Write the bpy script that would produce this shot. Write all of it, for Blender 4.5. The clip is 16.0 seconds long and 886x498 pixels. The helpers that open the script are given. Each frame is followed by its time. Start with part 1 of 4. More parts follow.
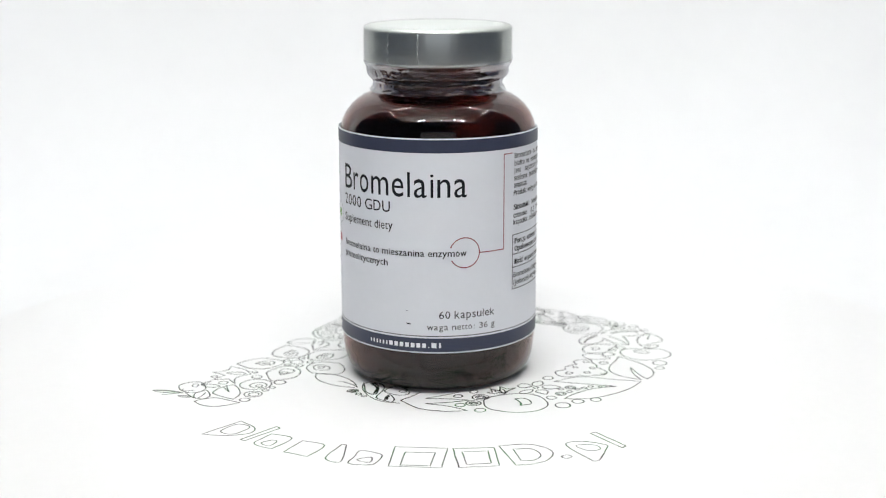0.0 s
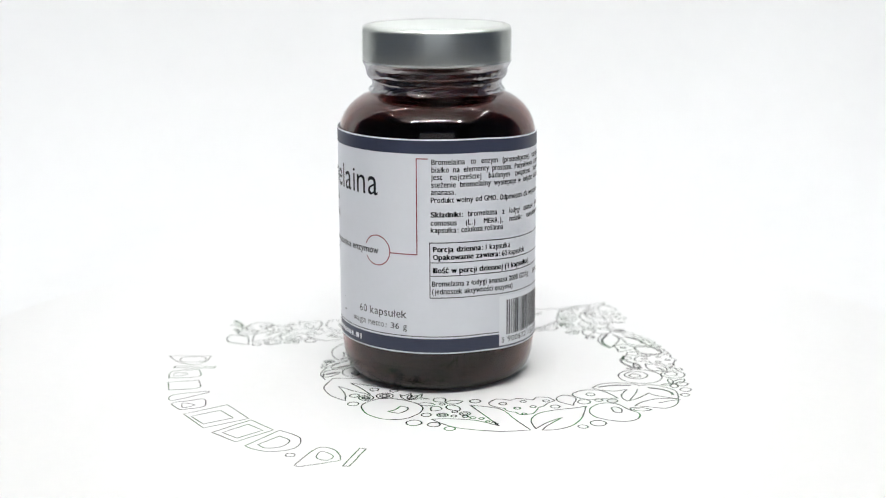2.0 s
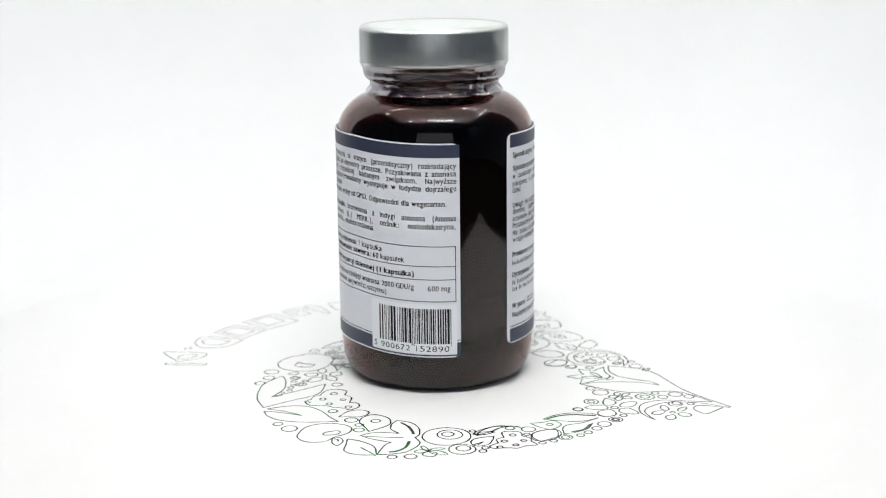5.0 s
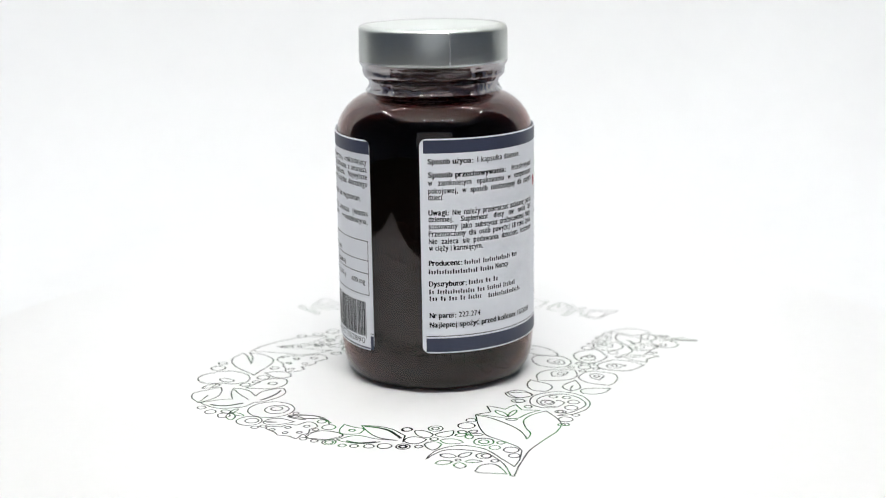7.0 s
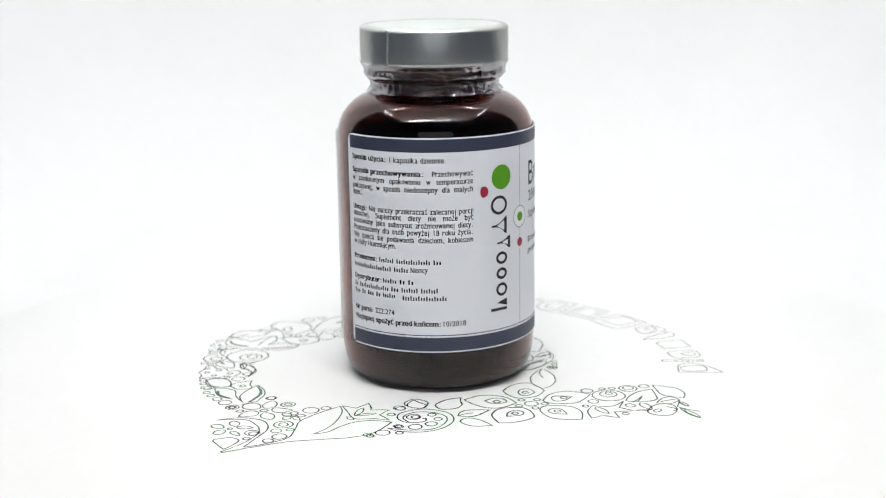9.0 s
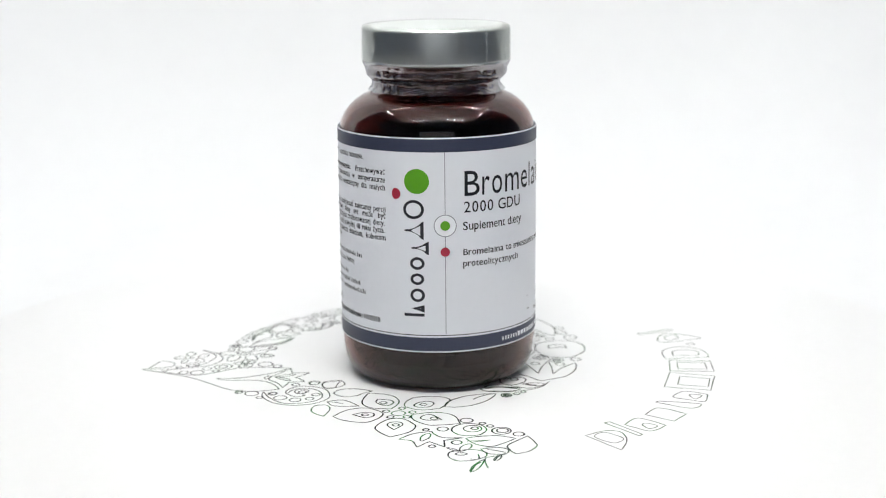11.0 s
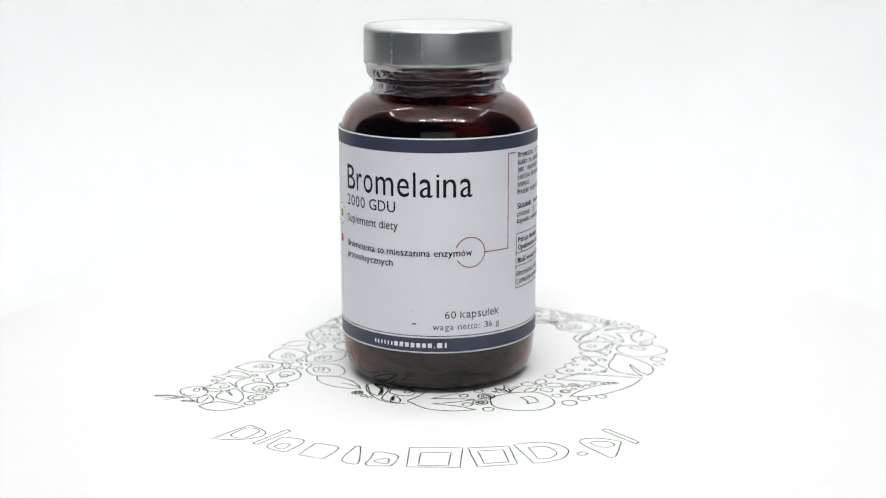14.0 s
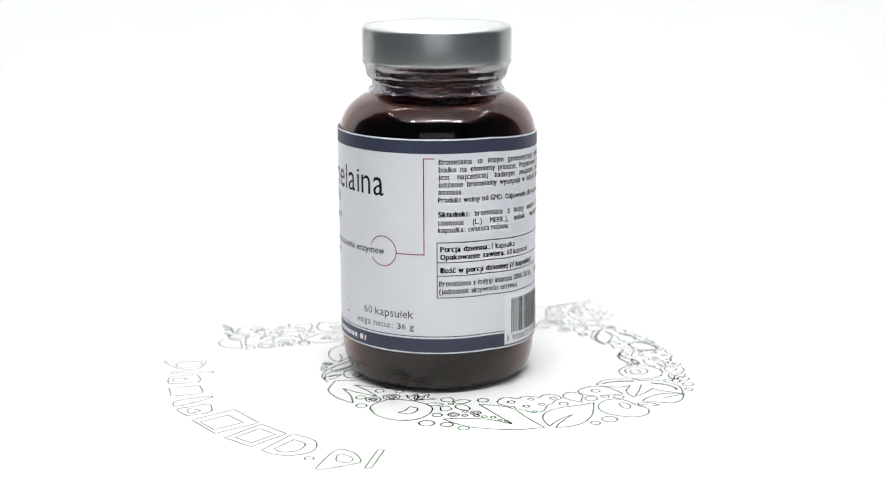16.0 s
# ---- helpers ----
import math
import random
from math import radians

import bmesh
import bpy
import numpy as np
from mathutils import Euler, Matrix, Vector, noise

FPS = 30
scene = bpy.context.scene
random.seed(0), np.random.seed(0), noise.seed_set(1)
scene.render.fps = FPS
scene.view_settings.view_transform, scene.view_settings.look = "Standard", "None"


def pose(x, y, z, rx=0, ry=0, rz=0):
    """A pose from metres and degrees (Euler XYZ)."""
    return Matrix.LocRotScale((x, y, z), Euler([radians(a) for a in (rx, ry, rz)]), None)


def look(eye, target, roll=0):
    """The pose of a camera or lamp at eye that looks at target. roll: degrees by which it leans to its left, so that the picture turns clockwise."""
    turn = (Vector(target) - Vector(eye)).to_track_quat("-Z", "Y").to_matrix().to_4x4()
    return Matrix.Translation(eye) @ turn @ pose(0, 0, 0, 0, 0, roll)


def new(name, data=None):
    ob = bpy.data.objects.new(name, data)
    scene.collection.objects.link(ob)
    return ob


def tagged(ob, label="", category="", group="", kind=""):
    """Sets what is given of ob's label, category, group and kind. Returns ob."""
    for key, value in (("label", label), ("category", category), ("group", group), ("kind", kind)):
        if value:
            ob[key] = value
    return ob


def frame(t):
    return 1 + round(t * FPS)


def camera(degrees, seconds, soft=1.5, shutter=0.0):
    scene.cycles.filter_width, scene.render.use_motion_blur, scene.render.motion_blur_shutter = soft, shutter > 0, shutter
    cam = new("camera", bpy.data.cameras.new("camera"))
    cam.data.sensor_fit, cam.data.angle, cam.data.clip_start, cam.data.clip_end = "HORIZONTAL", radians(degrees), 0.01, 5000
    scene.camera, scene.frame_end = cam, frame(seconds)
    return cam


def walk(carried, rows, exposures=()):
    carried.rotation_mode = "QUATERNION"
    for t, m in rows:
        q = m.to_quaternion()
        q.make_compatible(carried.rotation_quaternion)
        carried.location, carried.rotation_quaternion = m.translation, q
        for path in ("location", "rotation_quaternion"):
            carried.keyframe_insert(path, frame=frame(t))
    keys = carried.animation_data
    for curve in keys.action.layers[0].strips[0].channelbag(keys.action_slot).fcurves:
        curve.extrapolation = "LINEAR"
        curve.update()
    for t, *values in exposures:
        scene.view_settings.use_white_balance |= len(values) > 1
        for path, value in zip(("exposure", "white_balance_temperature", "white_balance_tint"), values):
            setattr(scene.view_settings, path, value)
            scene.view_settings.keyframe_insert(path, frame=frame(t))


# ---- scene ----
MM = 0.001

# ---- camera ----
cam = camera(34.65, 16.0, 1.0)
EYE = (0.0, -0.44, 0.1425)
AIM = (0.00396, 0.53322, -0.08735)
walk(cam, [(0.0, look(EYE, AIM, -0.50)), (16.0, look(EYE, AIM, -0.50))],
     exposures=[(0.0, 0.37), (15.9, 0.37), (16.0, 0.52)])
cam.data.dof.use_dof, cam.data.dof.focus_distance, cam.data.dof.aperture_fstop = True, 0.405, 13.5

# turn of the card and the bottle on it, in degrees, second by second
TURN = [(0, 0.1), (0.5, -12.3), (1, -25.2), (1.5, -36.8), (2, -50.4), (2.5, -62.3), (3, -75.6), (3.5, -87.6),
        (4, -102.0), (4.62, -117.7), (5.25, -133.5), (5.88, -149.3), (6.5, -164.7), (7, -178.8), (7.5, -190.0), (8, -202.7),
        (8.5, -215.6), (9, -228.6), (9.62, -244.3), (10.25, -260.0), (10.88, -275.8), (11.5, -291.5), (12, -304.1), (12.5, -317.4),
        (13, -330.3), (13.5, -343.6), (14, -356.7), (14.5, -368.8), (15, -382.2), (15.5, -394.0), (16, -406.5)]

# ---- light ----
# even pale glow, let in by the room's added opening to lift dark reflections
world = bpy.data.worlds.new("fill_glow")
scene.world = world
world.use_nodes = True
world.node_tree.nodes["Background"].inputs[0].default_value = (0.6, 0.62, 0.66, 1)
world.node_tree.nodes["Background"].inputs[1].default_value = 0.7


def lamp(name, size_x, size_y, watts, m, colour=(1, 1, 1)):
    data = bpy.data.lights.new(name, "AREA")
    data.shape, data.size, data.size_y, data.energy, data.color = "RECTANGLE", size_x, size_y, watts, colour
    ob = new(name, data)
    ob.matrix_world = m
    return ob


COOL = (1.0, 0.985, 0.945)
# added fill from above that brightens the backdrop and the card
lamp("backdrop_fill", 0.36, 0.016, 0.10, look((0, 0.06, 0.394), (0, 0.10, 0.0)), COOL)


# ---- materials ----
def material(name, colour, rough=0.5, metal=0.0, grain=0.0, scale=200.0, bump=0.0, spec=0.5, spread=0.0):
    """Principled surface with colour variation at two scales and a fine relief."""
    m = bpy.data.materials.new(name)
    m.use_nodes = True
    nt = m.node_tree
    b = nt.nodes["Principled BSDF"]
    b.inputs["Base Color"].default_value = (*colour, 1)
    b.inputs["Roughness"].default_value = rough
    b.inputs["Metallic"].default_value = metal
    b.inputs["Specular IOR Level"].default_value = spec
    if grain or bump or spread:
        tc = nt.nodes.new("ShaderNodeTexCoord")
        n1, n2 = nt.nodes.new("ShaderNodeTexNoise"), nt.nodes.new("ShaderNodeTexNoise")
        n1.inputs["Scale"].default_value, n2.inputs["Scale"].default_value = scale, scale * 9
        n1.inputs["Detail"].default_value = 5
        mixed = nt.nodes.new("ShaderNodeMath")
        mixed.operation = "ADD"
        for n in (n1, n2):
            nt.links.new(tc.outputs["Object"], n.inputs["Vector"])
        nt.links.new(n1.outputs["Fac"], mixed.inputs[0])
        nt.links.new(n2.outputs["Fac"], mixed.inputs[1])
        if grain:
            ramp = nt.nodes.new("ShaderNodeMapRange")
            ramp.inputs["From Min"].default_value, ramp.inputs["From Max"].default_value = 0.6, 1.4
            ramp.inputs["To Min"].default_value, ramp.inputs["To Max"].default_value = 1 - grain, 1 + grain
            nt.links.new(mixed.outputs[0], ramp.inputs["Value"])
            mul = nt.nodes.new("ShaderNodeVectorMath")
            mul.operation = "SCALE"
            mul.inputs[0].default_value = colour
            nt.links.new(ramp.outputs[0], mul.inputs["Scale"])
            nt.links.new(mul.outputs[0], b.inputs["Base Color"])
        if spread:
            rr = nt.nodes.new("ShaderNodeMapRange")
            rr.inputs["From Min"].default_value, rr.inputs["From Max"].default_value = 0.6, 1.4
            rr.inputs["To Min"].default_value, rr.inputs["To Max"].default_value = rough - spread, rough + spread
            nt.links.new(mixed.outputs[0], rr.inputs["Value"])
            nt.links.new(rr.outputs[0], b.inputs["Roughness"])
        if bump:
            bp = nt.nodes.new("ShaderNodeBump")
            bp.inputs["Strength"].default_value, bp.inputs["Distance"].default_value = bump, 0.0004
            nt.links.new(mixed.outputs[0], bp.inputs["Height"])
            nt.links.new(bp.outputs[0], b.inputs["Normal"])
    return m


def ink_material(name, dark, tint):
    """Printed outline: glossy grey toner that turns greenish in patches."""
    m = material(name, dark, 0.22, spec=0.8)
    nt = m.node_tree
    tc, n, mix = nt.nodes.new("ShaderNodeTexCoord"), nt.nodes.new("ShaderNodeTexNoise"), nt.nodes.new("ShaderNodeMixRGB")
    n.inputs["Scale"].default_value, n.inputs["Detail"].default_value = 55, 3
    ramp = nt.nodes.new("ShaderNodeMapRange")
    ramp.inputs["From Min"].default_value, ramp.inputs["From Max"].default_value = 0.45, 0.56
    nt.links.new(tc.outputs["Object"], n.inputs["Vector"])
    nt.links.new(n.outputs["Fac"], ramp.inputs["Value"])
    nt.links.new(ramp.outputs[0], mix.inputs["Fac"])
    mix.inputs["Color1"].default_value, mix.inputs["Color2"].default_value = (*dark, 1), (*tint, 1)
    nt.links.new(mix.outputs[0], nt.nodes["Principled BSDF"].inputs["Base Color"])
    return m


def glass_material(name, colour, rough, ior=1.5):
    m = material(name, colour, rough)
    b = m.node_tree.nodes["Principled BSDF"]
    b.inputs["Transmission Weight"].default_value = 1.0
    b.inputs["IOR"].default_value = ior
    return m


def film_material(name, clear_colour=(0.84, 0.84, 0.85), base=0.09, sheen_colour=(0.46, 0.46, 0.48), grow=0.5):
    """Thin clear plastic: lets most light straight through, with a sharp sheen."""
    m = bpy.data.materials.new(name)
    m.use_nodes = True
    nt = m.node_tree
    nt.nodes.remove(nt.nodes["Principled BSDF"])
    clear, sheen, mix = nt.nodes.new("ShaderNodeBsdfTransparent"), nt.nodes.new("ShaderNodeBsdfGlossy"), nt.nodes.new("ShaderNodeMixShader")
    clear.inputs["Color"].default_value = (*clear_colour, 1)
    sheen.inputs["Color"].default_value, sheen.inputs["Roughness"].default_value = (*sheen_colour, 1), 0.09
    fr, amount = nt.nodes.new("ShaderNodeFresnel"), nt.nodes.new("ShaderNodeMath")
    fr.inputs["IOR"].default_value = 1.45
    amount.operation, amount.use_clamp = "MULTIPLY_ADD", True
    amount.inputs[1].default_value, amount.inputs[2].default_value = grow, base
    nt.links.new(fr.outputs[0], amount.inputs[0])
    nt.links.new(amount.outputs[0], mix.inputs["Fac"])
    nt.links.new(clear.outputs[0], mix.inputs[1])
    nt.links.new(sheen.outputs[0], mix.inputs[2])
    nt.links.new(mix.outputs[0], nt.nodes["Material Output"].inputs["Surface"])
    return m


M_FABRIC = material("white_fabric", (0.86, 0.865, 0.875), 0.9, grain=0.02, scale=12, bump=0.05, spec=0.1)
M_SWEEP = material("white_sweep_sheet", (0.79, 0.80, 0.81), 0.75, grain=0.012, scale=9, spec=0.2)
M_DISC = material("white_card", (0.78, 0.785, 0.79), 0.6, grain=0.01, scale=30, spec=0.25)
M_INK = ink_material("outline_ink", (0.03, 0.034, 0.031), (0.03, 0.17, 0.045))
M_INK_PALE = ink_material("pale_outline_ink", (0.10, 0.105, 0.102), (0.09, 0.19, 0.10))
M_AMBER = glass_material("amber_glass", (0.155, 0.05, 0.04), 0.02, 1.5)
M_FILM = film_material("clear_shrink_film")
M_SLEEVE = film_material("tight_clear_film", (0.98, 0.98, 0.98), 0.0, (0.9, 0.9, 0.9), 0.7)
M_CAP = material("brushed_aluminium", (0.76, 0.795, 0.77), 0.38, 1.0, grain=0.012, scale=60, spread=0.05)
M_PAPER = material("white_label_paper", (0.74, 0.76, 0.81), 0.42, grain=0.012, scale=60, spec=0.4)
M_NAVY = material("navy_print", (0.031, 0.038, 0.072), 0.45, grain=0.06, scale=120)
M_BLACK = material("black_print", (0.010, 0.011, 0.015), 0.5, grain=0.05, scale=300, spec=0.25)
M_GREY = material("grey_print", (0.028, 0.028, 0.036), 0.5, grain=0.05, scale=300, spec=0.3)
M_LINE = material("thin_grey_print", (0.25, 0.26, 0.30), 0.5)
M_GREEN = material("green_print", (0.085, 0.32, 0.004), 0.45, grain=0.04, scale=150)
M_RED = material("red_print", (0.40, 0.02, 0.05), 0.45, grain=0.04, scale=150)
M_DARKRED = material("dark_red_print", (0.26, 0.022, 0.045), 0.45)
M_WHITE = material("white_print", (0.80, 0.82, 0.86), 0.45)
M_HOUSING = material("grey_strip_housing", (0.5, 0.5, 0.52), 0.4, 0.6)
M_ROOM = material("dim_grey_paint", (0.50, 0.57, 0.74), 0.85, grain=0.1, scale=3)
M_TABLE = material("dark_table_wood", (0.07, 0.05, 0.04), 0.5, grain=0.3, scale=14)
M_CAPSULE = material("brown_capsule_shell", (0.05, 0.03, 0.024), 0.35, grain=0.1, scale=90)
M_SEAM = material("milky_film_seam", (0.75, 0.77, 0.8), 0.35)


def led_material(name, strength, colour=(1, 1, 1)):
    m = material(name, (1, 1, 1), 0.4)
    b = m.node_tree.nodes["Principled BSDF"]
    b.inputs["Emission Color"].default_value, b.inputs["Emission Strength"].default_value = (*colour, 1), strength
    return m


M_LED = led_material("led_glow", 120.0)
M_LED_KEY = led_material("bright_led_glow", 640.0, COOL)


# ---- mesh helpers ----
def link_mesh(name, bm, mat, smooth=True):
    me = bpy.data.meshes.new(name)
    bm.to_mesh(me)
    bm.free()
    me.materials.append(mat)
    if smooth:
        me.shade_smooth()
    return new(name, me)


def part(name, bm, mat, parent, label="", smooth=True):
    ob = link_mesh(name, bm, mat, smooth)
    ob.parent = parent
    if label:
        ob["label"] = label
    return ob


def empty(name, label, category, group="", m=None):
    ob = tagged(new(name), label, category, group)
    ob.empty_display_size = 0.02
    if m:
        ob.matrix_world = m
    return ob


def lathe(profile, steps=128, closed=False, wobble=None):
    """Turns a list of (radius, height) in metres round z; radius 0 closes the end."""
    bm = bmesh.new()
    rows = []
    for r, z in profile:
        if r <= 0:
            rows.append([bm.verts.new((0, 0, z))])
        else:
            row = []
            for i in range(steps):
                a = 2 * math.pi * i / steps
                dr, dz = wobble(a, r, z) if wobble else (0, 0)
                row.append(bm.verts.new(((r + dr) * math.cos(a), (r + dr) * math.sin(a), z + dz)))
            rows.append(row)
    pairs = list(zip(rows, rows[1:])) + ([(rows[-1], rows[0])] if closed else [])
    for lo, hi in pairs:
        for i in range(steps):
            j = (i + 1) % steps
            if len(lo) == 1 and len(hi) > 1:
                bm.faces.new((lo[0], hi[j], hi[i]))
            elif len(hi) == 1 and len(lo) > 1:
                bm.faces.new((lo[i], lo[j], hi[0]))
            elif len(lo) > 1:
                bm.faces.new((lo[i], lo[j], hi[j], hi[i]))
    return bm


def smooth_line(pts, per=6, closed=False):
    """Catmull-Rom curve through a few control points."""
    p = [Vector(v) for v in pts]
    n = len(p)
    out = []
    for i in range(n if closed else n - 1):
        a, b, c, d = ((p[(i + k) % n] for k in (-1, 0, 1, 2)) if closed
                      else (p[max(i - 1, 0)], p[i], p[i + 1], p[min(i + 2, n - 1)]))
        for k in range(per):
            t = k / per
            out.append(0.5 * (2 * b + (c - a) * t + (2 * a - 5 * b + 4 * c - d) * t * t + (3 * b - a - 3 * c + d) * t ** 3))
    if not closed:
        out.append(p[-1])
    return out


def box(bm, x0, x1, y0, y1, z0, z1, bevel=0.0):
    made = bmesh.ops.create_cube(bm, size=1.0)["verts"]
    for v in made:
        v.co = Vector((x0 + (v.co.x + 0.5) * (x1 - x0), y0 + (v.co.y + 0.5) * (y1 - y0), z0 + (v.co.z + 0.5) * (z1 - z0)))
    if bevel:
        edges = {e for v in made for e in v.link_edges}
        bmesh.ops.bevel(bm, geom=list(edges), offset=bevel, segments=2, affect="EDGES")
    return bm


# ---- the light box and the room round it ----
def light_box():
    """A white photo box, open at the front, with a sheet that curves up from floor to back."""
    hw, back, top, front = 0.232, 0.30, 0.41, -0.20
    sweep = [(front, -0.0016)] + [(y, -0.0016) for y in (-0.1, 0.0, 0.08, 0.15)]
    radius, y0 = 0.09, 0.176
    for k in range(0, 25):
        a = math.pi / 2 * k / 24
        sweep.append((y0 + radius * math.sin(a), -0.0016 + radius * (1 - math.cos(a))))
    sweep += [(y0 + radius, 0.2), (y0 + radius, top - 0.004)]
    bm = bmesh.new()
    cols = 24
    layers = []
    for drop in (0.0, 0.0008):
        grid = []
        for k, (y, z) in enumerate(sweep):
            y2, z2 = sweep[min(k + 1, len(sweep) - 1)]
            y1, z1 = sweep[max(k - 1, 0)]
            d = Vector((y2 - y1, z2 - z1)).normalized()
            row = []
            for i in range(cols + 1):
                x = -hw + 0.004 + (2 * hw - 0.008) * i / cols
                sag = 0.0018 * noise.noise(Vector((x * 9, z * 5, 2.0))) if z > 0.03 else 0.0
                row.append(bm.verts.new((x, y + sag + d.y * drop, z - d.x * drop)))
            grid.append(row)
        for a, b in zip(grid, grid[1:]):
            for i in range(cols):
                quad = (a[i], a[i + 1], b[i + 1], b[i])
                bm.faces.new(quad if drop == 0.0 else quad[::-1])
        layers.append(grid)
    up, low = layers
    rim = up[0] + [r[-1] for r in up[1:]] + up[-1][-2::-1] + [r[0] for r in up[-2:0:-1]]
    rim_low = low[0] + [r[-1] for r in low[1:]] + low[-1][-2::-1] + [r[0] for r in low[-2:0:-1]]
    for i in range(len(rim)):
        j = (i + 1) % len(rim)
        bm.faces.new((rim_low[i], rim_low[j], rim[j], rim[i]))
        bm.edges.get((rim[i], rim[j])).smooth = False
        bm.edges.get((rim_low[i], rim_low[j])).smooth = False
    floor = link_mesh("floor", bm, M_SWEEP)
    tagged(floor, "seamless white backdrop sheet curving up behind the bottle", "backdrop sheet", kind="structure")
    for name, dims in (("wall_west", (-hw - 0.006, -hw, 0.08, back, -0.004, top)),
                       ("wall_east", (hw, hw + 0.006, 0.08, back, -0.004, top)),
                       ("wall_north", (-hw, hw, back - 0.006, back, -0.004, top)),
                       ("ceiling", (-hw - 0.006, hw + 0.006, front, back, top, top + 0.006))):
        ob = link_mesh(name, box(bmesh.new(), *dims, bevel=0.001), M_FABRIC, False)
        tagged(ob, "white fabric panel of the photo light box", "light box panel", kind="structure")
    base = link_mesh("box_base", box(bmesh.new(), -hw - 0.006, hw + 0.006, front, back, -0.012, -0.004), M_FABRIC, False)
    tagged(base, "white stiff base board under the backdrop sheet", "base board", kind="structure")


def led_strip(m, count, length, glow=None):
    top = empty("led_strip", "thin lit strip of small white lights under the ceiling", "light strip", "light strips", m)
    part("housing", box(bmesh.new(), -length / 2, length / 2, -0.006, 0.006, 0.0, 0.008, 0.001), M_HOUSING, top, smooth=False)
    for i in range(count):
        x = (i + 0.6) / count * length - length / 2
        bm = bmesh.new()
        box(bm, x - 0.0028, x + 0.0028, -0.0028, 0.0028, -0.0016, -0.0001, 0.0004)
        part("led", bm, glow or M_LED, top, smooth=False)
    return top


def room():
    """Dim room that closes the place behind the camera; an added opening in its south wall lets fill light in."""
    w, d, h, t = 1.6, 1.8, 1.7, 0.05
    for name, dims in (("room_wall_south", (-w, w, -d - t, -d, -0.75, 0.05)), ("room_wall_south_head", (-w, w, -d - t, -d, 1.15, h)),
                       ("room_wall_south_west", (-w, -0.7, -d - t, -d, 0.05, 1.15)), ("room_wall_south_east", (0.7, w, -d - t, -d, 0.05, 1.15)),
                       ("room_wall_north", (-w, w, d, d + t, -0.75, h)),
                       ("room_wall_west", (-w - t, -w, -d, d, -0.75, h)), ("room_wall_east", (w, w + t, -d, d, -0.75, h)),
                       ("room_ceiling", (-w, w, -d, d, h, h + t)), ("room_floor", (-w, w, -d, d, -0.75 - t, -0.75))):
        ob = link_mesh(name, box(bmesh.new(), *dims), M_ROOM, False)
        tagged(ob, "plain dim grey painted surface of the room", "room surface", kind="structure")
    table = empty("table", "dark wooden table that carries the light box", "table")
    part("tabletop", box(bmesh.new(), -0.5, 0.5, -0.62, 0.45, -0.042, -0.012, 0.003), M_TABLE, table, smooth=False)
    for x in (-0.45, 0.45):
        for y in (-0.57, 0.40):
            part("leg", box(bmesh.new(), x - 0.025, x + 0.025, y - 0.025, y + 0.025, -0.75, -0.042, 0.003), M_TABLE, table, smooth=False)


light_box()
room()
led_strip(look((0, -0.176, 0.396), (0, 0.01, 0.0)), 17, 0.34, M_LED_KEY)
# rear strip: added to go with the backdrop fill, no known source
led_strip(pose(0, 0.06, 0.402), 17, 0.34)
led_strip(pose(-0.225, 0.02, 0.40, 0, 0, 90), 7, 0.14)
led_strip(pose(0.225, 0.02, 0.40, 0, 0, 90), 7, 0.14)


# ---- the bottle ----
LABEL_R = 31.0 * MM


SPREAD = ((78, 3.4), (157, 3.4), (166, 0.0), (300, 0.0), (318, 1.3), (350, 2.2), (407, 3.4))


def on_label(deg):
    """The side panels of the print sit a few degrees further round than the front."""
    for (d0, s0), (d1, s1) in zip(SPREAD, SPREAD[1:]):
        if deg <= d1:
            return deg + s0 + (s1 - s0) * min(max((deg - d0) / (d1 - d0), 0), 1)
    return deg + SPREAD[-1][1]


def arc_point(deg, z, r):
    """Point on the label: degrees round the bottle, height in mm. The label is glued on a little askew at its end."""
    k = min(max((deg - 345) / 60, 0), 1)
    z = 0.9918 * (z - 1.25 * k * (2 - k)) - 0.12
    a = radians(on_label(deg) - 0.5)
    return Vector((r * math.cos(a), r * math.sin(a), z * MM))


